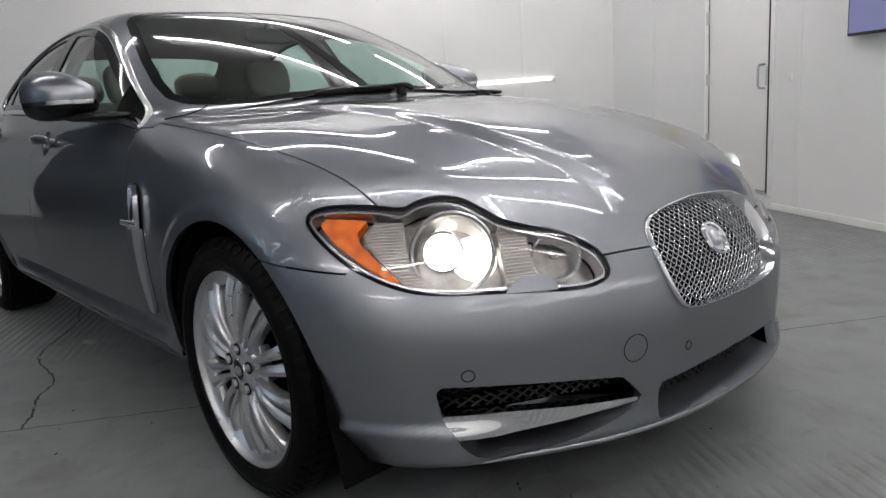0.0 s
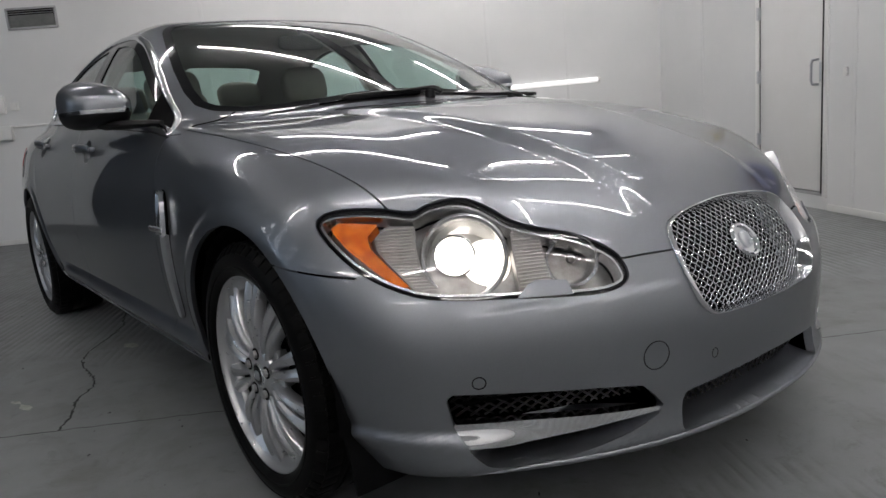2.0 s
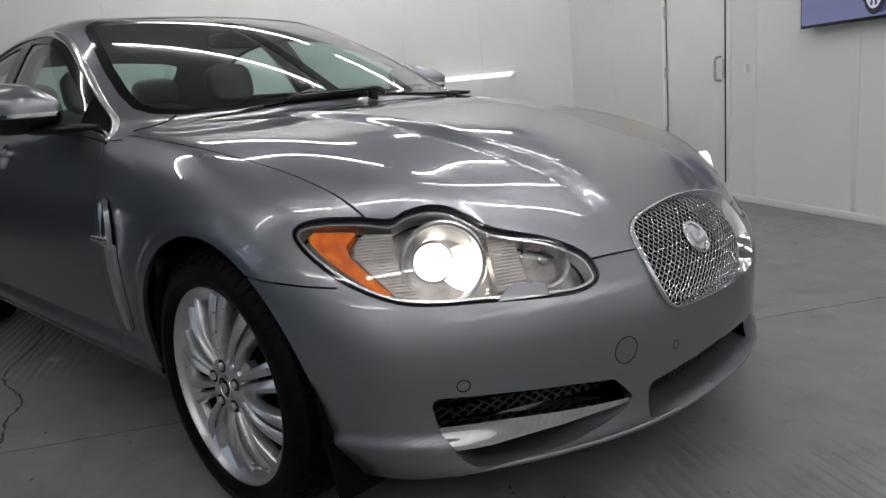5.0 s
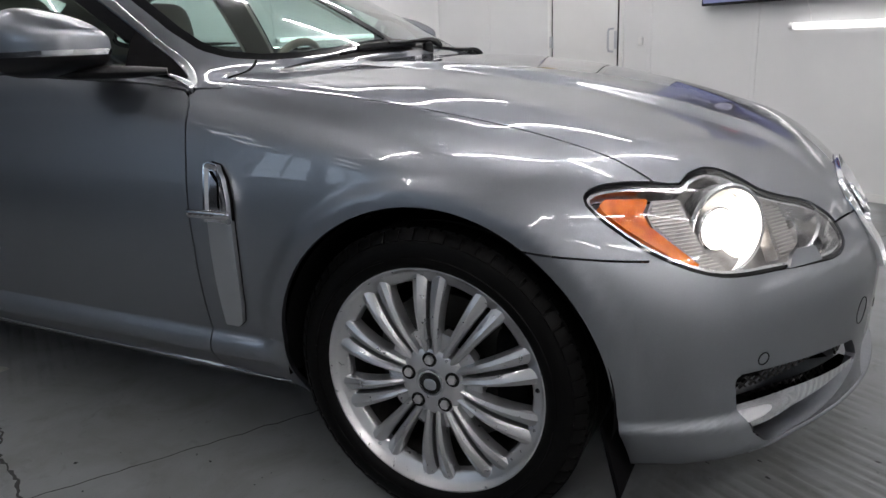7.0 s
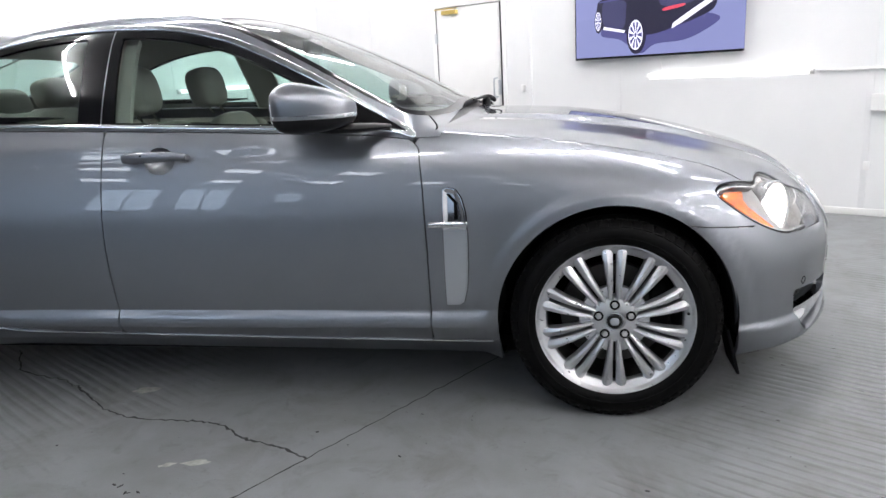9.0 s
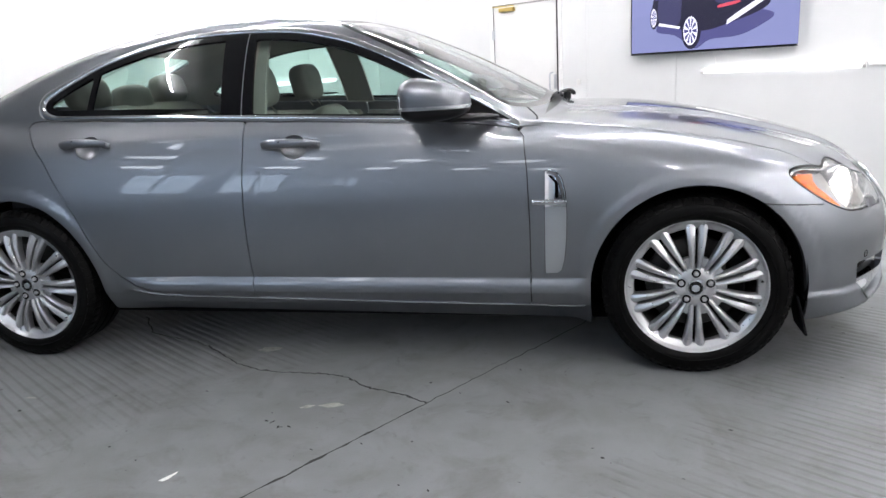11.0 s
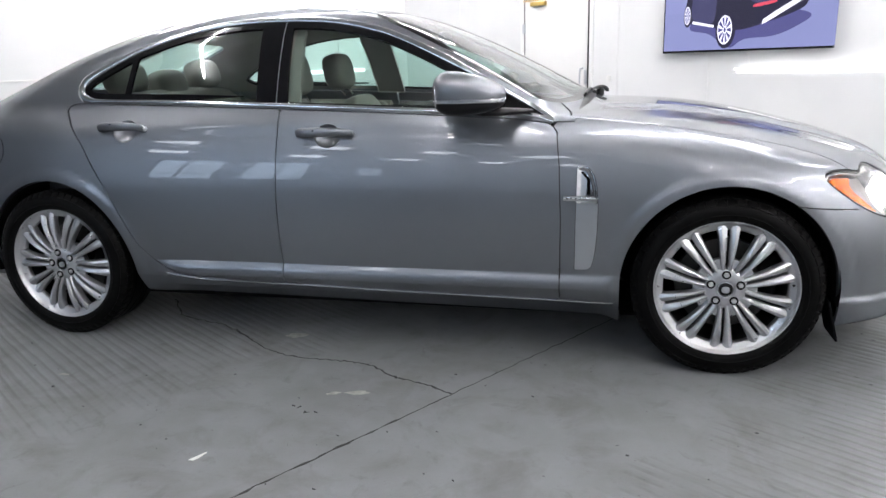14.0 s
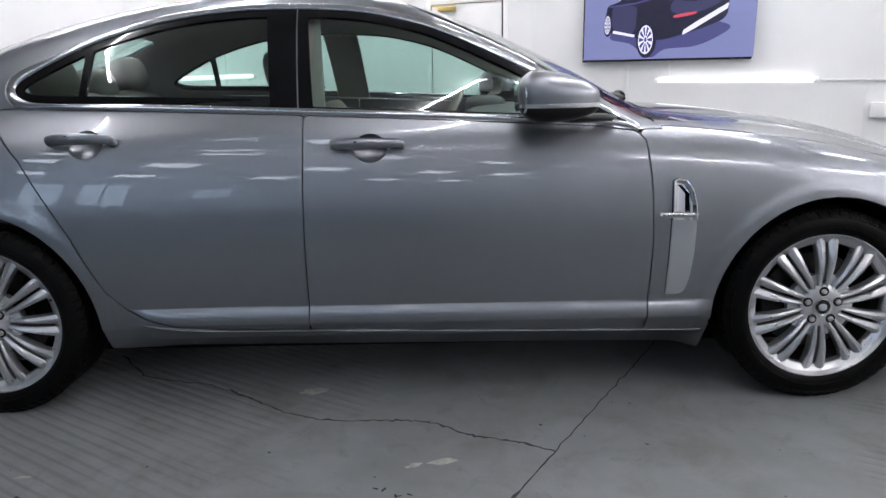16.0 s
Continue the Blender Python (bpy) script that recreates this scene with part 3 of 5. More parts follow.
# skin panels
panel("hood", paint, sedan, [ahead_of(-.75), more(hood_f), less(lamp_f), less(grille_f, .004)], label="long grey metallic bonnet with a raised middle")
front_bumper_f = lambda x, y, z: np.where(x < .2, -1, np.where((y < .84) & (x > .43), np.maximum(.626 - z, np.where(hood_f(x, y, z) < 0, .03, -1)), seam_z(x) - z))
panel("front_bumper", paint, sedan, [ahead_of(.2), more(front_bumper_f), less(hood_f), less(lamp_f), less(grille_f, .004), less(fog_f), less(mouth_f), arch, above_floor], depth=.022, label="grey painted front bumper with a chin lip")
fender_f = lambda x, y, z: np.minimum(np.minimum(x + .68, y - np.where(x > -.75, hood_edge(x), 0)), np.maximum(z - seam_z(x), .22 - x))
for side in both_sides:
    panel("front_fender", paint, sedan, [ahead_of(-.75), behind(.55), more(fender_f), less(front_door_f), less(lamp_f), less(dlo_f, .02), lambda x, y, z: np.where(x < .2, 1, z - seam_z(x) - .002), arch, lambda x, y, z: np.where(x < -.3, z - sill_top(x) - .002, 1), above_floor, lambda x, y, z: np.where(z > .93, np.maximum(x + .562 - .12 * np.maximum(z - .97, 0), .960 - z), 1.0)], side=side)
doors = {}
for side in both_sides:
    doors[side, "front"] = panel("front_door", paint, sedan, [more(front_door_f), less(dish_f, 0)], side=side)
    doors[side, "rear"] = panel("rear_door", paint, sedan, [more(rear_door_f), less(dish_f, 0), arch], side=side)
    for d, fn in (("front", front_door_f), ("rear", rear_door_f)):
        panel("handle_dish", paint, doors[side, d], [dish_f, fn], side=side, fine=5, lift=lambda V: -.036 * np.sqrt(np.maximum(1 - dish(V[:, 0], V[:, 2]) ** 2, 0)), depth=0)
    panel("sill", paint, sedan, [ahead_of(-2.6), behind(-.38), in_side([(-.35, 0), (-.35, .26), (-.6, .255), (-1.79, .284), (-2.1, .296), (-2.25, .311), (-2.35, .338), (-2.42, .376), (-2.474, .44), (-2.6, .45), (-2.6, 0)], .3), arch, above_floor], side=side)
shell = [lambda x, y, z: -.566 + .12 * np.maximum(z - .97, 0) - x, less(front_door_f), less(rear_door_f), less(dlo_f, 0), less(screen_f, 0), less(rear_screen_f, 0), lambda x, y, z: np.where(x > -.9, np.maximum(z - .963, -.66 - x), 1), lambda x, y, z: np.where((x > -2.6) & (y > .3), z - np.where(x > -2.47, .6, .43), 1), arch, less(lamp_rear)]
panel("body_shell", paint, sedan, shell + [lambda x, y, z: np.where(x < -3.2, z - rear_seam(x) - .002, 1), lambda x, y, z: np.where(x < -2.95, 1, z - .36)], label="grey roof, pillars and rear quarters in one pressing")
panel("rear_bumper", paint, sedan, [behind(-3.2), lambda x, y, z: rear_seam(x) - z, less(lamp_rear), arch, above_floor])
panel("underbody", dark, sedan, [lambda x, y, z: sill_z(x) + .006 - z, lambda x, y, z: .80 - y, arch], depth=0)
link_mesh("undertray", *box((3.7, 1.26, .07), (-1.62, 0, .155), .01), dark, sedan)
link_mesh("gearbox_tray", *box((2.2, .5, .05), (-1.2, 0, .135), .01), dark, sedan)
panel("cowl_panel", black_plastic, sedan, [lambda x, y, z: -cowl(x, y, z) - .004, ahead_of(-.80), in_plan([(-.4, -.01), (-.4, .8), (-.62, .80), (-.70, .70), (-.80, .71), (-.80, -.01)]), less(screen_f, -.002), lambda x, y, z: .715 - y], lift=-.008, depth=.02)
panel("windscreen_border", gloss_black, sedan, [in_plan(SCREEN), lambda x, y, z: .034 - inside(SCREEN, x, y)], lift=-.002, depth=.006)
panel("windscreen", screen_glass, sedan, [in_plan(SCREEN), lambda x, y, z: inside(SCREEN, x, np.maximum(y, .1)) - .033], lift=-.003, depth=0, label="greenish windscreen").visible_shadow = False
panel("rear_window", glass, sedan, [rear_screen_f], lift=-.003, depth=0).visible_shadow = False

# side windows
belt_line = lambda x, y, z: inside(DLO, x, z)
trim_out = lambda x: .0145 - .007 * step(-1.1, -.78, x) + .018 * bell(x, -2.82, .10)
near_dlo = lambda x, y, z: np.where(y > .4, .03 - np.abs(inside(DLO, x, z)), -1)
b_post = lambda x, z: .072 - np.abs(x + 1.822 + .10 * (z - 1.05))
c_post = lambda x, z: .013 - np.abs(x + 2.545 - .05 * (z - 1.1))


def bead(V):
    """Rounds the window surround across its width."""
    w = trim_out(V[:, 0])
    t = (2 * inside(DLO, V[:, 0], V[:, 2]) + w - .005) / (w + .005)
    return .002 + .008 * np.sqrt(np.maximum(1 - np.clip(t, -1, 1) ** 2, 0))


for side in both_sides:
    panel("window_trim", bright_trim, sedan, [near_dlo, lambda x, y, z: np.minimum(trim_out(x) + inside(DLO, x, z), .005 - inside(DLO, x, z))], side=side, lift=bead, depth=.014, fine=6, label="bright chrome window surround")
    panel("window_frame", gloss_black, sedan, [in_side(DLO, .4), lambda x, y, z: belt_line(x, y, z) - .003, lambda x, y, z: np.maximum(np.maximum(.030 - belt_line(x, y, z) - np.where(z < 1.08, .02, 0), b_post(x, z)), np.maximum(c_post(x, z), x + .86 + .3 * (z - 1.0)))], side=side, depth=.012, fine=2)
    panel("corner_cover", dark, sedan, [in_side(DLO, .4), lambda x, y, z: belt_line(x, y, z) - .003, lambda x, y, z: x + .875 + .3 * (z - 1.0)], side=side, lift=.004, depth=.008, fine=2, label="matt black corner cover behind the mirror")
    panel("post_seam", chrome, sedan, [in_side(DLO, .4), lambda x, y, z: .0022 - np.abs(x + 1.800 + .06 * (z - 1.05))], side=side, depth=0, lift=.0015, fine=6)
    for name, lo, hi in (("front_door_glass", -1.76, -.8), ("rear_door_glass", -2.54, -1.88), ("quarter_glass", -2.9, -2.54)):
        panel(name, glass, sedan, [in_side(DLO, .4), ahead_of(lo), behind(hi), lambda x, y, z: belt_line(x, y, z) - .005], side=side, lift=-.004, depth=0).visible_shadow = False


# ---- wheels ----
def spoke(turn):
    """One leg of a spoke pair: narrow and deep at the hub, wide at the rim, with a ridge along it."""
    n = 12
    t = np.linspace(0, 1, n)
    r = .066 + .184 * t
    half = .0075 + .0125 * t ** 1.3
    face = -.010 + .020 * np.sin(math.pi * np.minimum(t * .9 + .08, 1)) - .010 * t
    lean = np.sign(turn) * (.0105 + .0145 * t)
    V = []
    for ri, h, f, off in zip(r, half, face, lean):
        s = np.sign(turn)
        for q, d in ((-1.0, -.032), (-1.0, -.006), (-.55, .0005), (.15, .0035), (.8, -.001), (1.0, -.007), (1.0, -.032)):
            V.append((ri, off + s * q * h, f + d))
    k = 7
    F = [(i * k + q, i * k + q + 1, (i + 1) * k + q + 1, (i + 1) * k + q) for i in range(n - 1) for q in range(k - 1)]
    F += [tuple(range(k)), tuple((n - 1) * k + q for q in range(k))[::-1]]
    if turn < 0:
        F = [tuple(reversed(f)) for f in F]
    return np.array(V), F


def make_wheel(parent):
    """A wheel whose outer face looks along its own +z."""
    wheel = new("wheel")
    wheel.parent = parent
    wheel["label"] = "ten twin-spoke silver alloy wheel with a low tyre"
    R = .343
    side = [(.256, .0), (.262, .010), (.275, .0165), (.29, .019), (.31, .016), (.326, .006), (.335, -.006), (.340, -.022)]
    tread = []
    for z0 in (-.028, -.075, -.128, -.18):
        tread += [(R, z0), (R + .0005, z0 - .036), (R - .007, z0 - .038), (R - .007, z0 - .045)]
    inner = [(.338, -.232), (.31, -.262), (.27, -.255), (.256, -.245)]
    V, F = lathe([(r, z) for r, z in side + tread + inner], 150, True)
    link_mesh("tyre", V, F, rubber, wheel, "black low-profile tyre", 35)
    # tread shoulders
    blk = [(moved(box((.010, .031, .040), (R - .0040, 0, -.026), .002), pose(0, 0, 0, 0, 0, i * 360 / 58) @ pose(0, 0, 0, 0, 0, 0))) for i in range(58)]
    link_mesh("tread_shoulder", *joined(*blk), rubber, wheel)["kind"] = "stuff"
    lugs = [moved(box((.028, .029, .006), (0, 0, 0), .0015), pose(0, 0, 0, 0, 0, (i + .5) * 360 / 58) @ pose(.3285, 0, .0015, 0, 42, 0)) for i in range(58)]
    link_mesh("shoulder_tread", *joined(*lugs), rubber, wheel)["kind"] = "stuff"
    link_mesh("sidewall_bead", *lathe([(.2815, .015), (.2825, .0195), (.2850, .0205), (.2865, .0185)], 110), rubber, wheel, smooth=30)
    link_mesh("rim", *lathe([(.2645, -.012), (.2645, .002), (.262, .006), (.257, .006), (.253, .002), (.250, -.005), (.245, -.011), (.228, -.017), (.223, -.022), (.221, -.040)], 110), alloy, wheel, "polished silver rim", 40)
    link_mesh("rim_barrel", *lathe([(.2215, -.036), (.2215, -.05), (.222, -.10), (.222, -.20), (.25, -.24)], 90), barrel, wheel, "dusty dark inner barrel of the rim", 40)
    for i in range(10):
        for s in (-1, 1):
            V, F = spoke(s)
            link_mesh("spoke", *moved((V, F), pose(0, 0, 0, 0, 0, 90 + i * 36)), alloy, wheel, smooth=28)
    link_mesh("hub", *lathe([(.080, -.05), (.079, -.016), (.075, -.006), (.066, -.001), (.05, .001), (.036, .001), (.033, -.004), (.0, -.004)], 60), alloy, wheel, smooth=35)
    for i in range(10):
        link_mesh("hub_web", *moved(box((.05, .026, .03), (.090, 0, -.030), .006), pose(0, 0, 0, 0, 0, 90 + 18 + 36 * i)), alloy, wheel)
    cap = link_mesh("centre_cap", *lathe([(.031, -.010), (.031, .001), (.029, .004), (.026, .0045), (.025, .002), (0, .003)], 48), chrome, wheel, "chrome-ringed black centre cap", 35)
    link_mesh("cap_badge", *lathe([(.0245, .003), (.022, .0045), (0, .005)], 40), rim_cap, cap)
    link_mesh("cap_emblem", *pillow((.030, .026, .005), (0, -.002, .0055), .7, .8, 8, 14), satin, cap)
    for i in range(5):
        p = pose(.055 * math.cos(math.radians(90 + 72 * i)), .055 * math.sin(math.radians(90 + 72 * i)), .0)
        # near-black disc puts the shade of the nut's recess into colour
        link_mesh("nut_well", *moved(lathe([(.0165, .0005), (.0165, .0030), (.0150, .0032), (.0135, .0012), (0, .001)], 24), p), rim_cap, wheel)
        link_mesh("lug_nut", *moved(lathe([(.0105, -.006), (.0105, .006), (.009, .0095), (.004, .0105), (0, .0105)], 6), p), grey_metal, wheel, smooth=20)
    disc = link_mesh("brake_disc", *lathe([(.07, -.10), (.09, -.085), (.175, -.085), (.177, -.088), (.177, -.115), (.09, -.115)], 64), steel, wheel, "worn steel brake disc", 30)
    link_mesh("brake_caliper", *pillow((.075, .20, .09), (.155, .02, -.11), .5, .5), dark, wheel)
    link_mesh("hub_back", *lathe([(0, -.06), (.09, -.06), (.10, -.075), (.10, -.12), (0, -.12)], 32), dark, wheel)
    valve = link_mesh("valve", *moved(lathe([(.004, 0), (.004, .03), (.005, .031), (.005, .038), (0, .038)], 10), pose(.236, .02, -.05)), black_plastic, wheel)
    return wheel


first = make_wheel(sedan)
SPOTS = ((0, -.905, 0), (-WHEELBASE, -.925, 14), (0, .905, 7), (-WHEELBASE, .925, 20))
for i, (wx, wy, turn) in enumerate(SPOTS):
    m = pose(wx, wy, .343, 90 if wy < 0 else -90, 0, 0) @ pose(0, 0, 0, 0, 0, turn)
    if i == 0:
        first.matrix_basis = m
    else:
        copy_thing(first, m)
for wx in (0, -WHEELBASE):
    for s in (-1, 1):
        a = np.radians(np.linspace(-8, 188, 40))
        arc = [(wx + .392 * math.cos(q), .343 + .385 * math.sin(q)) for q in a]
        V = np.array([(x, s * .90, z) for x, z in arc] + [(x, s * .50, z) for x, z in arc])
        k = len(arc)
        F = [(i, i + 1, k + i + 1, k + i) for i in range(k - 1)]
        F += [tuple(range(k, 2 * k))]
        link_mesh("wheel_arch_liner", V, F, dark, sedan)


# ---- lamps, grille and fittings ----
def facing(p, n, spin=0.0):
    """The pose that puts a part's own z along n at p."""
    q = Vector(n).to_track_quat("Z", "Y").to_matrix().to_4x4()
    return Matrix.Translation(Vector(p)) @ q @ pose(0, 0, 0, 0, 0, spin)


def pair(name, mesh, mat, parents, label="", smooth=40):
    """The same part on the right and, mirrored, on the left."""
    a = link_mesh(name, *mesh, mat, parents["right"], label, smooth)
    b = link_mesh(name, *mirrored(mesh), mat, parents["left"], label, smooth)
    return {"right": a, "left": b}


def empties(name, label):
    made = {}
    for side in both_sides:
        made[side] = new(name)
        made[side].parent = sedan
        made[side]["label"] = label
    return made


AMBER = [(-.352, .744), (-.335, .755), (-.245, .748), (-.268, .724), (-.262, .702), (-.232, .674), (-.176, .624), (-.20, .622), (-.256, .660), (-.312, .700), (-.345, .732)]
RIBBED = [(-.232, .748), (-.168, .744), (-.165, .70), (-.152, .65), (-.105, .606), (-.165, .616), (-.222, .671), (-.250, .70), (-.255, .724)]
BRIDGE = [(.035, .722), (.10, .702), (.105, .665), (.118, .615), (.085, .602), (.05, .60), (.042, .66)]
WASHER = [(.040, .580), (.064, .605), (.080, .610), (.142, .604), (.154, .576)]
in_lamp = lambda poly: (lambda x, y, z: np.where((x + y > .85) & (x > .1), inside(poly, (x - y) * ROOT, z), -1))

headlights = empties("headlight", "large clear headlight, lit, with an amber corner reflector")
for side in both_sides:
    h = headlights[side]
    panel("gasket", gloss_black, h, [lamp_f, lambda x, y, z: .0062 - lamp_f(x, y, z)], side=side, lift=-.003, depth=.014, fine=3, label="black rubber lamp surround")
    panel("housing", lamp_grey, h, [ahead_of(.1), more(lamp_f, .004)], side=side, lift=-.065, depth=0)
    panel("lens", lens_glass, h, [ahead_of(.1), more(lamp_f, .006)], side=side, lift=-.001, depth=0, label="clear plastic lens").visible_shadow = False
    panel("bright_edge", lamp_silver, h, [more(lamp_f, .0066), lambda x, y, z: .0115 - lamp_f(x, y, z)], side=side, lift=-.007, depth=.035, fine=3)
    panel("corner_reflector", amber, h, [in_lamp(AMBER)], side=side, lift=-.012, depth=.03, fine=4, label="amber corner reflector")
    panel("indicator", lamp_grey, h, [in_lamp(RIBBED)], side=side, lift=-.022, depth=.03, fine=3, label="ribbed silver indicator reflector")
    panel("bridge", lamp_grey, h, [in_lamp(BRIDGE)], side=side, lift=-.024, depth=.03, fine=3)
    panel("washer_cover", paint, h, [in_lamp(WASHER)], side=side, lift=.003, depth=.010, fine=5, label="grey painted headlamp washer flap")
for poly, pitch in ((RIBBED, .0062), (BRIDGE, .0068)):
    zs = [q[1] for q in poly]
    for z in np.arange(min(zs) + .004, max(zs) - .002, pitch):
        a = np.linspace(min(q[0] for q in poly), max(q[0] for q in poly), 30)
        a = a[inside(poly, a, np.full(30, z)) > .002]
        if len(a) > 2:
            pair("rib", tube([on_lamp(q, z, .021) for q in a[[0, len(a) // 2, -1]]], .0019, 6), rib_silver, headlights)
AIM = np.array((.73, -.68, .06))
AIM /= np.linalg.norm(AIM)
c = on_lamp(-.060, .686, .052)
main = pair("main_lamp_ring", moved(lathe([(.086, -.03), (.092, .0), (.094, .018), (.090, .024), (.084, .022), (.078, .006), (.074, -.012)], 64), facing(c, AIM)), lamp_silver, headlights, "chrome ring round the lit lamp", 35)
white_bowl = material("lamp_bowl", (.9, .9, .88), .22, .55)
pair("main_bowl", moved(lathe([(.075, -.010), (.066, -.028), (.050, -.045), (.03, -.055), (0, -.058)], 56), facing(c, AIM)), white_bowl, headlights)
cp = on_lamp(-.082, .690, .050)
pair("projector_ring", moved(lathe([(.040, -.04), (.046, .0), (.046, .012), (.041, .016), (.036, .008)], 48), facing(cp, AIM)), lamp_silver, headlights, smooth=35)
pair("projector_lens", moved(lathe([(.0365, .004), (.034, .013), (.026, .021), (.014, .026), (0, .028)], 40), facing(cp, AIM)), bulb, headlights, "glowing projector lens")
cg = on_lamp(-.012, .668, .066)
pair("lit_reflector", moved(pillow((.104, .104, .06), (0, 0, .004), 1, 1, 18, 28), facing(cg, AIM)), lit_bowl, headlights)
c2 = on_lamp(.172, .652, .046)
pair("high_beam_ring", moved(lathe([(.051, -.03), (.058, .010), (.056, .018), (.050, .014)], 56), facing(c2, AIM)), lamp_silver, headlights, smooth=35)
pair("high_beam_bowl", moved(lathe([(.050, .012), (.047, -.01), (.036, -.03), (.018, -.042), (0, -.045)], 48), facing(c2, AIM)), lamp_silver, headlights)
pair("high_beam_bulb", moved(lathe([(.010, -.04), (.010, -.012), (.006, -.006), (0, -.005)], 20), facing(c2, AIM)), lamp_grey, headlights)
panel("front_liner", dark, sedan, [ahead_of(-.5), lambda x, y, z: np.where(x > .1, 1.0, .75 - z), lambda x, y, z: z - .2, arch], lift=-.15, depth=0)

# grille
grille = new("grille")
grille.parent = sedan
grille["label"] = "chrome-framed woven mesh grille with a round badge"
gc = np.array((0, .592))


def grille_loop(scale, depth):
    return np.array([on_front(y, z, depth) for y, z in gc + (GRILLE - gc) * scale])


frame_chrome = material("frame_chrome", (.80, .81, .83), .07, 1.0)
loops = [grille_loop(s, d) for s, d in ((1.012, .012), (1.018, -.002), (1.005, -.011), (.985, -.012), (.974, -.006), (.958, .006), (.948, .020), (.940, .040))]
n = len(loops[0])
V = np.concatenate(loops)
F = [(k * n + i, k * n + (i + 1) % n, (k + 1) * n + (i + 1) % n, (k + 1) * n + i) for k in range(len(loops) - 1) for i in range(n)]
link_mesh("frame", V, F, frame_chrome, grille, "bright chrome grille frame", 60)
wire_metal = material("wire_metal", (.50, .51, .53), .22, 1.0)
inner = gc + (GRILLE - gc) * .945
sheet_x = spline((.46, .52, .58, .64, .72), [float(on_front(0, z, .026)[0]) for z in (.46, .52, .58, .64, .72)])
for fam in (-1, 1):
    for k in range(-32, 33):
        s = np.linspace(-.34, .34, 90)
        y, z = k * .0205 + s * .62, .592 + fam * s * .52
        ok = inside(inner, y, z) > -.004
        if ok.sum() < 6:
            continue
        i0, i1 = np.argmax(ok), len(ok) - np.argmax(ok[::-1])
        y, z, ss = y[i0:i1], z[i0:i1], s[i0:i1]
        x = sheet_x(z) - .46 * np.abs(y) ** 2.3 + .0013 * fam * np.cos(ss * 2 * math.pi * .62 / .0205)
        link_mesh("wire", *tube(np.stack([x, y, z], -1), .0017, 6, up=(1, 0, 0)), wire_metal, grille, smooth=60)
panel("grille_back", dark, grille, [in_front(GRILLE)], lift=-.075, depth=0)
bp, bn = on_front(0.0, .612, .016), normal(on_front(0.0, .612)[None])[0]
badge = link_mesh("badge", *moved(lathe([(.040, -.012), (.046, .0), (.046, .006), (.042, .011), (.037, .009), (.034, .004), (0, .007)], 56), facing(bp, bn)), chrome, grille, "round chrome badge with an animal relief", 35)
link_mesh("relief", *moved(joined(pillow((.034, .044, .014), (0, 0, .008), .8, .9, 12, 20), pillow((.020, .018, .012), (0, -.012, .014), .9, .9, 8, 14)), facing(bp, bn)), satin, badge)

# lower openings
for side in both_sides:
    panel("bumper_blade", frame_chrome, sedan, [in_front(BLADE)], side=side, lift=-.003, depth=.03, fine=4, label="bright chrome blade across the lower air opening")
    panel("bumper_pocket", paint, sedan, [in_front(FOG), lambda x, y, z: .302 - .03 * (y - .4) - z], side=side, lift=lambda V: -np.minimum(.12, 2.6 * np.maximum(inside(FOG, np.abs(V[:, 1]), V[:, 2]), 0)), depth=0, fine=3)
panel("chin_pocket", paint, sedan, [in_front(MOUTH), lambda x, y, z: .284 - z], lift=lambda V: -2.0 * np.maximum(V[:, 2] - .239, 0), depth=0, fine=2)
for poly, cells, lo in ((FOG, 34, .325), (MOUTH, 44, .282)):
    rods = []
    for fam in (-1, 1):
        for k in range(-cells, cells):
            s = np.linspace(-.12, .12, 16)
            y, z = .4 + k * .026 + s, .33 + fam * s * .72
            ok = (inside(poly, y, z) > -.012) & (z > lo - .01)
            if poly is MOUTH:
                ok &= y > 0
            if ok.sum() < 3:
                continue
            P = np.array([on_front(a, b, .058) for a, b in zip(y[ok], z[ok])])
            rods.append(tube(P, .0032, 5, up=(1, 0, 0)))
    mesh = joined(*rods)
    link_mesh("air_mesh", *mesh, black_plastic, sedan, "black diamond mesh in the lower opening")
    link_mesh("air_mesh", *mirrored(mesh), black_plastic, sedan, "black diamond mesh in the lower opening")


def ring_on(name, spots, r, mat=dark):
    link_mesh(name, *tube(spots, r, 6, True, up=(.3, .2, .9)), mat, sedan, smooth=60)


circle = np.linspace(0, 2 * math.pi, 40, endpoint=False)
for s in (1, -1):
    P = np.array([on_front(.704 + .011 * math.cos(a), .42 + .0125 * math.sin(a)) for a in circle]) * (1, s, 1)
    ring_on("parking_sensor", P, .0013)
P = np.array([on_front(.366 + .030 * math.cos(a), .424 + .031 * math.sin(a)) for a in circle])
ring_on("tow_eye_cover", P, .0011)
P = np.array([on_front(.205 + .009 * math.cos(a), .392 + .011 * math.sin(a)) for a in circle])
ring_on("parking_sensor", P, .0010)
P = np.array([on_side(-3.238 + .076 * math.cos(a), .862 + .076 * math.sin(a)) for a in circle])
ring_on("fuel_flap", P, .0016)

lip_y = np.linspace(-.735, .735, 65)
lip = [on_front(y, .2285 - .004 * abs(y), .001) for y in lip_y]
link_mesh("chin_lip", *tube(lip, .0075 - .0065 * step(.60, .73, np.abs(lip_y)), 8, up=(0, 0, 1)), paint, sedan, "rolled lower edge of the front bumper", 60)

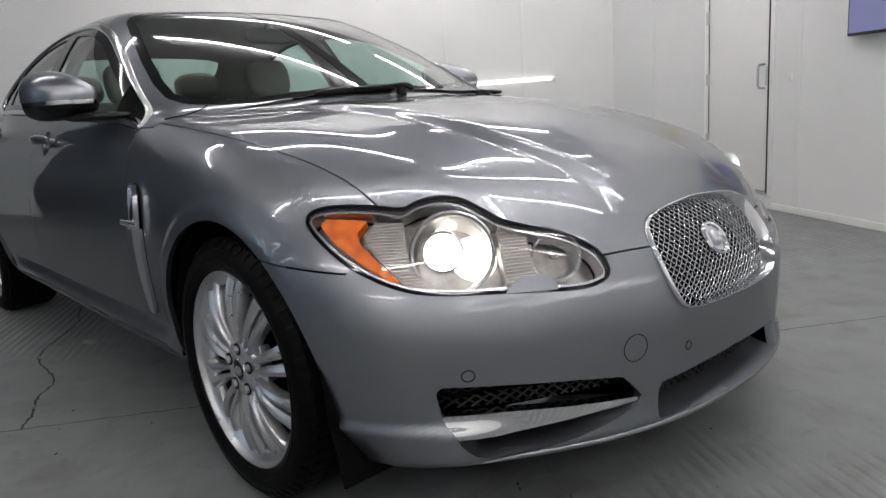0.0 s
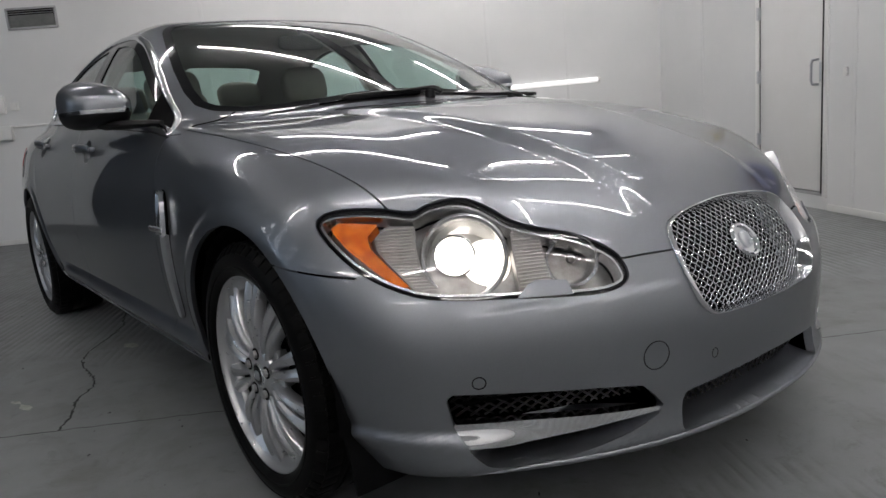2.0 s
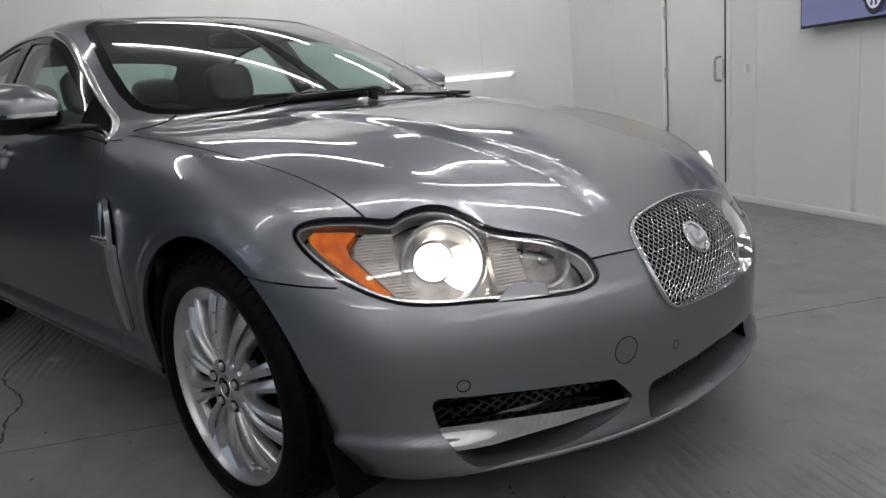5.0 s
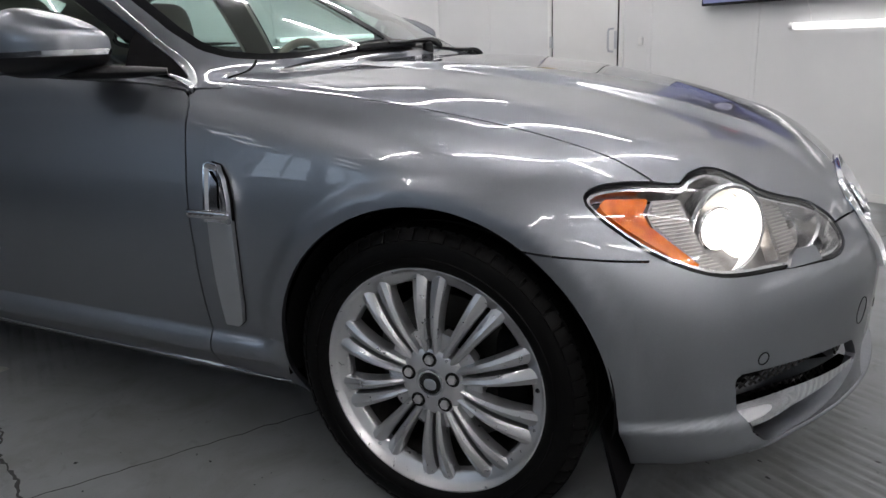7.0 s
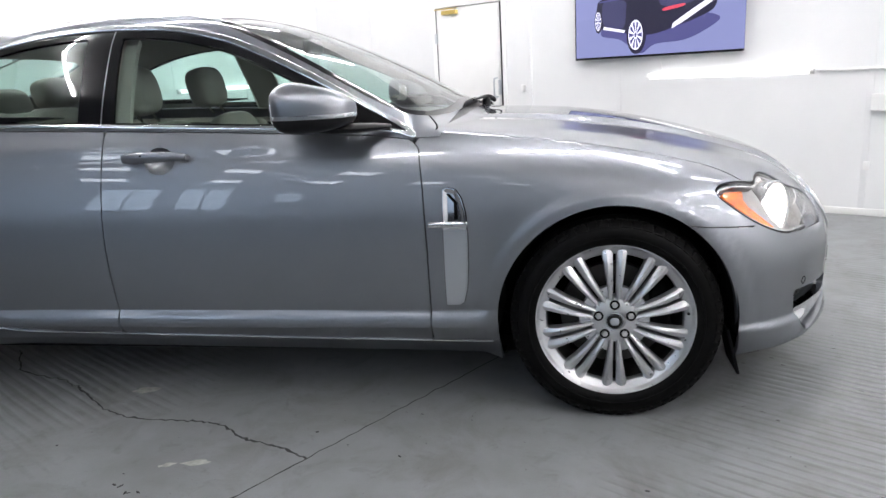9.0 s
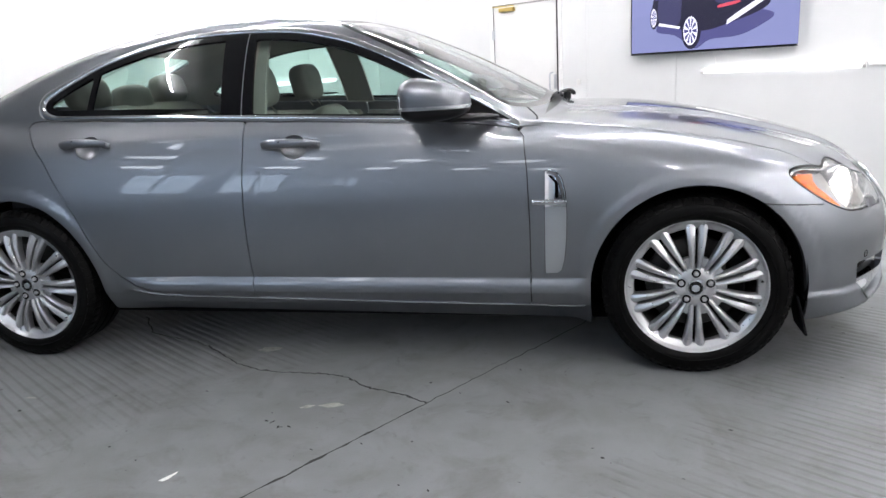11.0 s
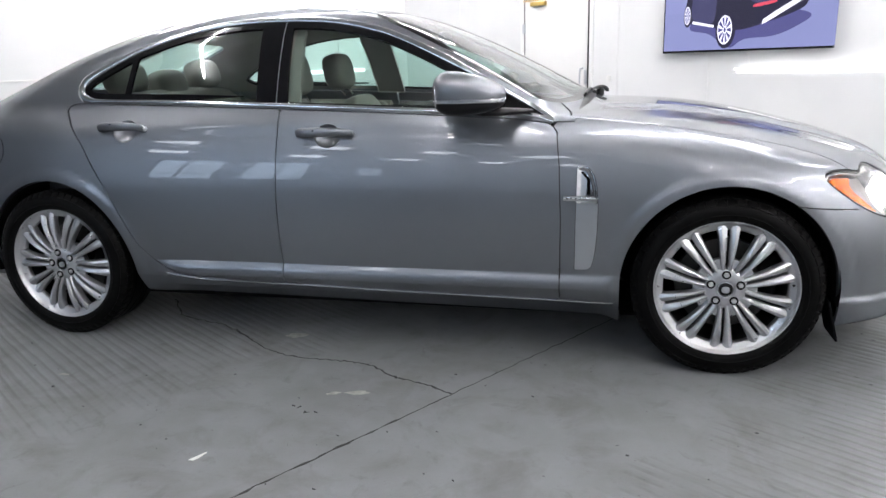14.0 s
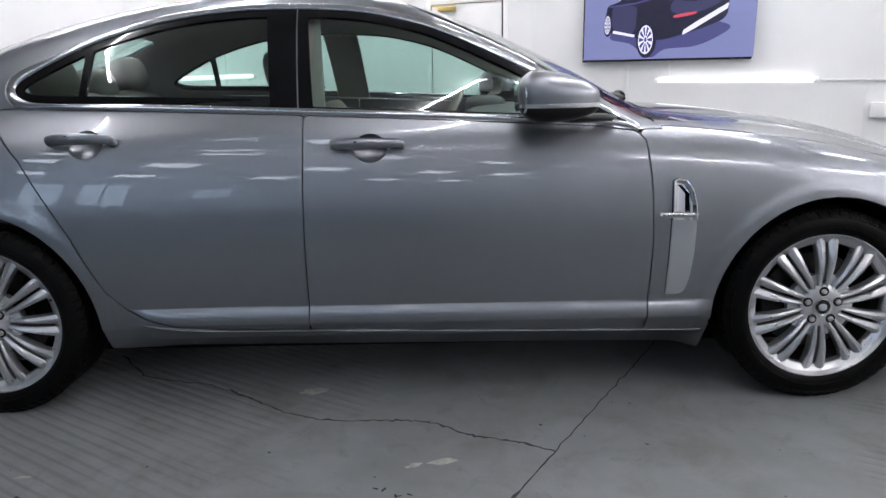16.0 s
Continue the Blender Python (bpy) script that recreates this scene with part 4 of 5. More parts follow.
# fender vents
VENT = [(-.556, .403), (-.553, .60), (-.550, .797), (-.535, .803), (-.508, .797), (-.488, .768), (-.476, .72), (-.472, .64), (-.474, .55), (-.482, .465), (-.494, .42), (-.51, .407)]
vents = empties("fender_vent", "tall chrome side vent with a cross bar")
for side in both_sides:
    v = vents[side]
    vf = in_side(VENT)
    panel("vent_gap", dark, v, [lambda x, y, z: vf(x, y, z) + .0018], side=side, lift=.0012, depth=.002, fine=5, label="dark shadow gap round the vent")
    slot = lambda x, y, z: np.minimum(.0065 - np.abs(x + .507 + .9 * np.maximum(z - .755, 0)), np.minimum(z - .70, .783 - z))
    panel("surround", chrome, v, [vf, lambda x, y, z: z - .668, less(slot, 0)], side=side, lift=lambda V: .010 + .007 * step(-.515, -.495, V[:, 0]) + .006 * step(.014, .004, inside(VENT, V[:, 0], V[:, 2])), depth=.014, fine=6, label="bright chrome vent surround")
    panel("lower_fin", satin, v, [vf, lambda x, y, z: .672 - z], side=side, lift=lambda V: .013 - .008 * np.clip((-.485 - V[:, 0]) / .07, 0, 1), depth=.016, fine=5)
    panel("upper_scoop", gloss_black, v, [vf, slot], side=side, lift=.001, depth=.002, fine=6, label="dark slot in the vent")
bar = [on_side(x, .685, -.018) for x in np.linspace(-.598, -.470, 8)]
pair("cross_bar", tube(bar, .0095, 12, flat=.5, up=(0, 1, 0)), chrome, vents, "chrome cross bar with small raised marks")
for i in range(5):
    p = on_side(-.585 + i * .016, .686, -.0255)
    pair("mark", box((.007, .002, .006), p, .0006), dark_chrome, vents)

# door handles
for door, x0, x1, z, key in (("front", -1.684, -1.446, .927, -1.60), ("rear", -2.626, -2.402, .952, -2.55)):
    xs = np.linspace(x0, x1, 16)
    lift = .016 + .022 * np.sin(np.linspace(.12, math.pi - .12, 16)) ** .5
    P = [on_side(x, z, -l) for x, l in zip(xs, lift)]
    parents = {s: doors[s, door] for s in both_sides}
    grip = tube(P, np.array([.0145, .0180] + [.0195] * 6 + [.0185, .018, .0175, .017, .016, .0155] + [.0145, .011]), 16, flat=.62, up=(0, 1, 0))
    handle = pair("door_handle", grip, paint, parents, "grey painted pull handle")
    for x in (x0 + .012, x1 - .012):
        pair("handle_foot", pillow((.03, .03, .024), on_side(x, z, -.008), .6, .6, 10, 14), paint, handle)
    pair("lock", moved(lathe([(.0075, 0), (.0075, .003), (0, .0035)], 18), facing(on_side(key, z, -.0455), (0, -1, 0))), dark, handle)

# door mirrors
def mirror_shape(mesh):
    V, F = mesh
    V = np.array(V)
    t = np.clip((V[:, 0] + .10) / .20, 0, 1)
    V[:, 2] = V[:, 2] * (1.0 - .34 * t ** 1.6) - .012 * t
    V[:, 2] = np.where(V[:, 2] > 0, V[:, 2] * (1.04 - .34 * np.abs((V[:, 1] + .025) / .115) ** 2.2), V[:, 2])
    V[:, 1] = V[:, 1] * (1.0 - .18 * t ** 2)
    V[:, 0] = V[:, 0] + .20 * (V[:, 1] + .0) * .35
    return V + (-.945, -.962, 1.080), F


def above(mesh, z, keep_up=True):
    bm = bmesh.new()
    vs = [bm.verts.new(v) for v in mesh[0]]
    for f in mesh[1]:
        if len({tuple(np.round(mesh[0][i], 7)) for i in f}) == len(f):
            try:
                bm.faces.new([vs[i] for i in f])
            except ValueError:
                pass
    bmesh.ops.bisect_plane(bm, geom=bm.verts[:] + bm.edges[:] + bm.faces[:], plane_co=(0, 0, z), plane_no=(0, 0, 1 if keep_up else -1), clear_inner=True)
    bmesh.ops.holes_fill(bm, edges=[e for e in bm.edges if e.is_boundary])
    bm.verts.index_update()
    out = np.array([tuple(v.co) for v in bm.verts]), [tuple(v.index for v in f.verts) for f in bm.faces]
    bm.free()
    return out


mirrors = empties("door_mirror", "grey door mirror with a black base and indicator strip")
whole = mirror_shape(pillow((.258, .222, .176), (0, 0, 0), .62, .60, 30, 44))
lower = mirror_shape(pillow((.254, .218, .156), (0, 0, -.002), .60, .60, 30, 44))
band = mirror_shape(pillow((.260, .224, .177), (0, 0, 0), .62, .60, 30, 44))
FOLD = Matrix.Translation((-.84, .86, 0)) @ pose(0, 0, 0, 0, 0, 62) @ Matrix.Translation((.84, -.86, 0))


def mirror_pair(name, mesh, mat, label="", smooth=40):
    """The right mirror stands out; the left one is folded back along its door."""
    link_mesh(name, *mesh, mat, mirrors["right"], label, smooth)
    link_mesh(name, *moved(mirrored(mesh), FOLD), mat, mirrors["left"], label, smooth)


mirror_pair("cap", above(whole, 1.062), paint, "grey painted mirror cap", 50)
mirror_pair("base", above(lower, 1.051, False), black_plastic, smooth=50)
mirror_pair("indicator_strip", above(above(band, 1.050), 1.063, False), chrome, "bright indicator strip", 50)
mirror_pair("glass", moved(pillow((.010, .155, .095), (0, 0, 0), .5, .5, 12, 28), pose(-1.066, -.978, 1.078, 0, 0, 8)), chrome, "mirror glass")
mirror_pair("arm", tube([(-.95, -.96, 1.018), (-.90, -.945, 1.012), (-.84, -.91, 1.008), (-.775, -.86, 1.006), (-.735, -.82, 1.004)], [.030, .036, .032, .026, .016], 14, flat=.50), black_plastic)

label_sheet = [on_side(x, z, .012) for x, z in ((-2.435, 1.078), (-2.335, 1.073), (-2.335, 1.104), (-2.435, 1.109))]
link_mesh("window_sticker", np.array(label_sheet + [q + np.array((0, .001, 0)) for q in label_sheet]), [(0, 1, 2, 3), (7, 6, 5, 4), (0, 4, 5, 1), (1, 5, 6, 2), (2, 6, 7, 3), (3, 7, 4, 0)], paper_white, sedan, "small white paper label inside the rear door glass", 0)

# tail lamps
for side in both_sides:
    t = panel("tail_lamp", red_lens, sedan, [more(lamp_rear)], side=side, lift=.002, depth=.03, label="red tail lamp")

# wipers
for ya, yb in ((-.24, .10), (.10, .58)):
    w = new("wiper")
    w.parent = sedan
    w["label"] = "black windscreen wiper at rest"
    ys = np.linspace(ya, yb, 12)
    P = np.array([onto((-.548 - .16 * y * y, y, 1.6), (0, 0, -1), -.004 if ya < 0 else .011) for y in ys])
    link_mesh("blade", *tube(P, np.array([.005] + [.010] * 10 + [.007]), 8, flat=1.2), black_plastic, w)
    Q = np.array([P[5] + (.010, 0, .006), P[8] + (.018, 0, .006), P[10] + (.030, 0, .009), P[11] + (.044, .01, .009), P[11] + (.066, .03, .004), P[11] + (.084, .04, -.012)])
    R = rounded(Q, 5, False)
    link_mesh("arm", *tube(R, np.interp(np.linspace(0, 1, len(R)), (0, .4, .7, .9, 1), (.006, .009, .016, .015, .008)), 10, flat=.75), black_plastic, w)
    link_mesh("pivot", *moved(lathe([(.019, -.03), (.019, .002), (.013, .009), (0, .011)], 20), pose(*(P[11] + (.046, .012, -.003)))), black_plastic, w)
# dark rod drawn for the shaded gap behind each rear corner of the bonnet
corner = [onto((-.585 - .05 * f * f, -.775 + .165 * f, 1.6), (0, 0, -1), .0015) for f in np.linspace(0, 1, 14)]
pair("bonnet_gap", tube(corner, .0042, 8), dark, {s: sedan for s in both_sides})
# air flap ahead of each front wheel
pair("air_flap", moved(box((.010, .16, .16), (0, 0, 0), .004), pose(.382, -.80, .225, 0, -14, 0)), dark, {s: sedan for s in both_sides})
# bead along each sill, in bright metal to stand for its highlight line
pair("sill_bead", tube([on_side(x, float(sill_top(x)) - .002 + .22 * max(-2.12 - x, 0) ** 1.6, -.001) for x in np.linspace(-2.36, -.41, 40)], .0034, 6, up=(0, 1, 0)), bright_trim, {s: sedan for s in both_sides})


# ---- cabin ----
def make_seat(x, y, name="front_seat", top=1.26):
    seat = new(name)
    seat.parent = sedan
    seat["label"] = "beige leather front seat"
    link_mesh("cushion", *pillow((.52, .50, .17), (x + .30, y, .53), .5, .45), leather, seat)
    back = moved(pillow((.15, .46, .55), (0, 0, .275), .55, .55), pose(x + .04, y, .50, 0, -17, 0))
    link_mesh("backrest", *back, leather, seat)
    for s in (-1, 1):
        link_mesh("bolster", *moved(pillow((.16, .09, .44), (.03, s * .205, .27), .7, .7), pose(x + .04, y, .50, 0, -17, 0)), leather, seat)
    link_mesh("headrest", *moved(pillow((.125, .26, .205), (0, 0, 0), .6, .55), pose(x - .225, y, top - .100, 0, -12, 0)), leather, seat, "beige leather headrest")
    for s in (-1, 1):
        link_mesh("headrest_post", *tube([(x - .17, y + s * .06, 1.03), (x - .225, y + s * .06, top - .16)], .006, 8, up=(1, 0, 0)), chrome, seat)


make_seat(-1.705, -.37)
make_seat(-1.76, .37)
bench = new("rear_seat")
bench.parent = sedan
bench["label"] = "beige leather rear bench with three headrests"
link_mesh("cushion", *pillow((.52, 1.30, .20), (-2.42, 0, .55), .45, .35), leather, bench)
link_mesh("backrest", *moved(pillow((.18, 1.32, .62), (0, 0, .31), .45, .35), pose(-2.62, 0, .52, 0, -24, 0)), leather, bench)
for y, h in ((-.36, 1.17), (0, 1.12), (.36, 1.17)):
    link_mesh("headrest", *moved(pillow((.12, .28, .17), (0, 0, 0), .65, .6), pose(-2.86, y, h, 0, -14, 0)), leather, bench)
link_mesh("parcel_shelf", *box((.55, 1.16, .03), (-3.10, 0, 1.055), .008), trim_beige, sedan)
link_mesh("cabin_floor", *box((2.6, 1.5, .05), (-1.7, 0, .27), .01), trim_dark, sedan)
link_mesh("bulkhead", *box((.05, 1.5, .6), (-.48, 0, .60), .01), trim_dark, sedan)
link_mesh("rear_bulkhead", *box((.05, 1.4, .75), (-3.02, 0, .66), .01), trim_dark, sedan)
dash = new("dashboard")
dash.parent = sedan
dash["label"] = "dark-topped dashboard with a beige lower half"
top = pillow((.56, 1.42, .20), (-.93, 0, .905), .45, .35)
link_mesh("top", *top, trim_dark, dash)
link_mesh("lower", *pillow((.40, 1.40, .26), (-.96, 0, .74), .45, .35), trim_beige, dash)
link_mesh("binnacle", *pillow((.20, .38, .11), (-1.10, .37, .985), .6, .6), trim_dark, dash)
ring = [(-1.30 + .085 * math.cos(a), .37 + .185 * math.sin(a), .905 + .165 * math.cos(a)) for a in np.linspace(0, 2 * math.pi, 40, endpoint=False)]
wheel_hub = link_mesh("steering_wheel", *tube(ring, .0155, 10, True, up=(1, 0, .4)), trim_beige, sedan, "two-tone leather steering wheel")
link_mesh("hub_pad", *moved(pillow((.07, .17, .14), (0, 0, 0), .6, .6), pose(-1.29, .37, .90, 0, 28, 0)), trim_dark, wheel_hub)
link_mesh("spokes", *joined(tube([(-1.29, .20, .905), (-1.29, .54, .905)], .014, 8), tube([(-1.29, .37, .90), (-1.365, .37, .75)], .014, 8, up=(0, 1, 0))), trim_dark, wheel_hub)
link_mesh("rear_view_mirror", *joined(pillow((.03, .22, .065), (-1.26, 0, 1.31), .5, .4), tube([(-1.265, 0, 1.33), (-1.262, 0, 1.366)], .01, 8, up=(0, 1, 0))), trim_dark, sedan)
inner_roof = [less(screen_f, -.02), less(rear_screen_f, -.02), less(dlo_f, -.015), lambda x, y, z: z - 1.06, behind(-.72), ahead_of(-3.4)]
panel("headliner", headliner, sedan, inner_roof, lift=-.022, depth=0, label="pale grey-beige headlining and pillar trim")
for side in both_sides:
    for d, fn in (("front", front_door_f), ("rear", rear_door_f)):
        panel("door_card", trim_dark if d == "front" else trim_beige, doors[side, d], [more(fn, .02), lambda x, y, z: z - .33], side=side, lift=-.075, depth=.05)
    panel("pillar_trim", headliner, sedan, [in_side(DLO, .4), lambda x, y, z: .085 - np.abs(x + 1.80 + .10 * (z - 1.05))], side=side, lift=-.045, depth=.02)
    panel("inner_side", trim_dark, sedan, [behind(-.5), ahead_of(-3.0), lambda x, y, z: 1.0 - z, lambda x, y, z: z - .25, lambda x, y, z: y - .5], side=side, lift=-.11, depth=0)


# ---- the room; its walls run at an angle to the car ----
ROOM = pose(0, 0, 0, 0, 0, -32.34)
FAR_WALL = pose(0, 0, 0, 0, 0, -29.6)
LEFT, RIGHT, FAR, BACK, TOP = -5.25, 6.0, 2.985, -12.5, 3.4
NEAR, DEEP, HALL, HIGH = -6.0, -13.0, -5.2, 4.4


def room_mesh(name, mesh, mat, kind="structure", parent=None, label="", smooth=40, at=ROOM):
    ob = link_mesh(name, *mesh, mat, parent, label, smooth)
    if parent is None:
        ob.matrix_basis = at
        if kind:
            ob["kind"] = kind
    return ob


def slab(x0, x1, y0, y1, z0, z1, bevel=0.0):
    return box((x1 - x0, y1 - y0, z1 - z0), ((x0 + x1) / 2, (y0 + y1) / 2, (z0 + z1) / 2), bevel)


room_mesh("floor", slab(DEEP - .2, RIGHT + .2, BACK - .2, FAR + .6, -.2, 0), floor_paint, label="grey painted concrete floor, scuffed and cracked")
room_mesh("ceiling", joined(slab(DEEP - .2, RIGHT + .2, HALL, FAR + .6, TOP, TOP + .15), slab(DEEP - .2, RIGHT + .2, HALL - .1, HALL, TOP, HIGH + .15)), ceiling_dark)
room_mesh("ceiling", slab(DEEP - .2, RIGHT + .2, BACK - .2, HALL - .1, HIGH, HIGH + .15), wall_back)
CORNER = -5.10
DX0, DX1, DZ0, DZ1 = -3.318, -2.522, .11, 1.79
far_wall = room_mesh("wall_far", joined(slab(CORNER - .1, DX0, FAR, FAR + .15, 0, TOP), slab(DX1, RIGHT + .4, FAR, FAR + .15, 0, TOP), slab(DX0, DX1, FAR, FAR + .15, DZ1, TOP), slab(DX0, DX1, FAR, FAR + .15, 0, DZ0)), wall_white, label="glossy white panelled wall", at=FAR_WALL)
left_wall = room_mesh("wall_left", slab(LEFT - .15, LEFT, NEAR, FAR - .16, 0, TOP), wall_white, label="glossy white panelled wall")
room_mesh("wall_side", slab(DEEP - .15, DEEP, BACK, NEAR, 0, HIGH), wall_dark)
room_mesh("wall_return", slab(DEEP, LEFT - .15, NEAR, NEAR + .15, 0, HIGH), wall_dark)
room_mesh("wall_right", slab(RIGHT, RIGHT + .15, BACK, FAR + .45, 0, HIGH), wall_white)
room_mesh("wall_back", slab(-3.6, RIGHT + .2, BACK - .15, BACK, 0, HIGH), wall_back)
# added dark band, unseen itself; keeps the lower door reflections dark
room_mesh("wall_dark_band", joined(slab(DEEP, RIGHT, BACK, BACK + .03, 0, 1.45, .004), slab(DEEP, DEEP + .03, BACK + .03, NEAR, 0, 1.45, .004)), band_dark, label="dark painted lower band of the hall walls")
room_mesh("wall_shutter", slab(DEEP - .2, -3.6, BACK - .15, BACK, 0, HIGH), wall_dark)


# panel joints on the white walls: narrow cover strips
for x in (-4.24, -2.22, -1.324, .555, 2.45, 4.4):
    room_mesh("wall_strip", slab(x - .02, x + .02, FAR - .004, FAR + .001, 0, TOP, .001), wall_white, parent=far_wall).matrix_parent_inverse = Matrix()
for y in (-4.3, -1.92, .90, 1.73):
    room_mesh("wall_strip", slab(LEFT - .001, LEFT + .004, y - .02, y + .02, 0, TOP, .001), wall_white, parent=left_wall)
room_mesh("trim", joined(slab(CORNER + .05, DX0 - .06, FAR - .012, FAR, 0, .05, .003), slab(DX1 + .06, RIGHT, FAR - .012, FAR, 0, .05, .003)), white_plastic, at=FAR_WALL)
room_mesh("trim", slab(LEFT, LEFT + .012, NEAR, FAR - .26, 0, .05, .003), white_plastic)

# door in the far wall
door = room_mesh("door_1", slab(DX0 + .004, DX1 - .014, FAR + .004, FAR + .05, DZ0 + .02, DZ1 - .004, .004), door_white, label="closed white door with a pull handle", at=FAR_WALL)
room_mesh("door_frame", joined(slab(DX0 - .045, DX0, FAR - .012, FAR + .06, DZ0 - .02, DZ1 + .045, .004), slab(DX1, DX1 + .045, FAR - .012, FAR + .06, DZ0 - .02, DZ1 + .045, .004), slab(DX0, DX1, FAR - .012, FAR + .06, DZ1, DZ1 + .045, .004)), door_white, parent=door)
room_mesh("threshold", slab(DX0, DX1, FAR - .006, FAR + .10, DZ0 - .01, DZ0 + .012, .002), grey_metal, parent=door)
room_mesh("door_gap", joined(slab(DX0 - .001, DX0 + .004, FAR - .001, FAR + .03, DZ0 + .01, DZ1, .001), slab(DX0, DX1, FAR - .001, FAR + .03, DZ1 - .004, DZ1 - .001, .001)), trim_dark, parent=door)
room_mesh("door_seal", slab(DX1 - .014, DX1 + .002, FAR - .014, FAR + .03, DZ0 + .01, DZ1, .001), black_plastic, parent=door)
hx = DX1 - .075
room_mesh("door_handle", tube([(hx, FAR + .01, 1.09), (hx, FAR - .045, 1.085), (hx, FAR - .055, 1.06), (hx, FAR - .055, .94), (hx, FAR - .045, .915), (hx, FAR + .01, .91)], .009, 10, up=(1, 0, 0)), satin, parent=door)
room_mesh("handle_plate", slab(hx + .012, hx + .055, FAR + .002, FAR + .012, .93, 1.07, .003), satin, parent=door)
for z in (.5, 1.0, 1.5):
    room_mesh("hinge", slab(DX0 - .012, DX0 + .012, FAR - .022, FAR + .005, z - .05, z + .05, .004), satin, parent=door)
room_mesh("door_closer", joined(slab(DX0 + .10, DX0 + .28, FAR - .04, FAR + .012, DZ1 - .07, DZ1 - .03, .006), slab(DX0 + .02, DX0 + .3, FAR - .05, FAR - .035, DZ1 - .022, DZ1 - .012, .003)), brass, parent=door)


def lamp_tube(name, a, b, r=.018, mat=tube_glow, label="bare white LED tube, lit", at=ROOM):
    """A lit tube between two points of the room, with its end caps and batten."""
    a, b = Vector(a), Vector(b)
    d = (b - a).normalized()
    t = tagged(new(name), label, "light")
    t.matrix_basis = at
    up = (0, 0, 1) if abs(d.z) < .9 else (1, 0, 0)
    link_mesh("glowing_tube", *tube([a + d * .03, b - d * .03], r, 14, up=up), mat, t)
    for p, q in ((a, a + d * .03), (b - d * .03, b)):
        link_mesh("end_cap", *tube([p, q], r * 1.08, 12, up=up), white_plastic, t)
    return t


wall_lamp = lamp_tube("wall_light", (-1.057, FAR - .05, 1.045), (.20, FAR - .05, 1.040), .022, wall_tube_glow, at=FAR_WALL)
second_lamp = lamp_tube("wall_light", (.80, FAR - .05, 1.036), (2.05, FAR - .05, 1.03), .022, wall_tube_glow, at=FAR_WALL)
for x in (1.0, 1.85):
    link_mesh("clip", *slab(x - .012, x + .012, FAR - .05, FAR, 1.02, 1.04, .003), white_plastic, second_lamp)
for x in (-.85, 0.0):
    link_mesh("clip", *slab(x - .012, x + .012, FAR - .05, FAR, 1.035, 1.055, .003), white_plastic, wall_lamp)
lamp2 = lamp_tube("wall_light", (LEFT + .05, .885, 1.125), (LEFT + .05, 2.05, 1.135), .022, wall_tube_glow)
lamp2["group"] = wall_lamp["group"] = second_lamp["group"] = "tubes on the walls"
for y in (1.1, 2.0):
    link_mesh("clip", *slab(LEFT, LEFT + .05, y - .012, y + .012, 1.12, 1.14, .003), white_plastic, lamp2)
room_mesh("conduit", joined(slab(.22, .79, FAR - .016, FAR, 1.028, 1.043, .003), slab(.72, 2.6, FAR - .016, FAR, .83, .845, .003)), white_plastic, label="white surface cable duct", at=FAR_WALL)
room_mesh("conduit", joined(slab(LEFT, LEFT + .016, NEAR, .87, 1.148, 1.163, .003), slab(LEFT, LEFT + .016, -2.29, -1.2, .868, .883, .003)), white_plastic, label="white surface cable duct")
for mesh, nm, at in ((slab(.573, .719, FAR - .06, FAR, .75, .865, .008), "socket_box", FAR_WALL), (slab(LEFT, LEFT + .06, -2.50, -2.305, .80, .925, .008), "socket_box", ROOM), (slab(LEFT, LEFT + .05, -4.05, -3.885, 1.29, 1.46, .008), "switch_box", ROOM), (slab(LEFT, LEFT + .045, -3.835, -3.765, 1.31, 1.385, .006), "socket_box", ROOM), (slab(LEFT, LEFT + .05, -4.05, -3.86, 1.03, 1.17, .008), "socket_box", ROOM)):
    tagged(room_mesh(nm, mesh, white_plastic, "", at=at), "small white electrical box on the wall", "electrical box")
for at, x, z in ((FAR_WALL, -2.295, .985), (FAR_WALL, .57, .36)):
    tagged(room_mesh("cable_clip", slab(x - .02, x + .02, FAR - .02, FAR, z - .03, z + .03, .006), white_plastic, "", at=at), "small white clip fixed on the wall", "clip")

# air grille high on the left wall
vent = tagged(new("air_vent"), "grey air vent with a hinged flap on the white wall", "vent")
vent.matrix_basis = ROOM
link_mesh("frame", *joined(slab(LEFT, LEFT + .02, -3.725, -3.26, 2.06, 2.08, .003), slab(LEFT, LEFT + .02, -3.725, -3.26, 2.24, 2.26, .003), slab(LEFT, LEFT + .02, -3.725, -3.705, 2.08, 2.24, .003), slab(LEFT, LEFT + .02, -3.28, -3.26, 2.08, 2.24, .003)), grey_metal, vent)
link_mesh("backing", *slab(LEFT, LEFT + .003, -3.705, -3.28, 2.08, 2.24), dark, vent)
for i in range(2):
    link_mesh("slat", *moved(slab(-.006, .006, -3.705, -3.28, -.002, .002), pose(LEFT + .016, 0, 2.205 + i * .02, 0, 25, 0)), grey_metal, vent)
link_mesh("flap", *moved(slab(-.003, .003, -3.70, -3.285, -.055, .055, .001), pose(LEFT + .012, 0, 2.135, 0, 6, 0)), grey_dark, vent, "darker grey hinged flap")

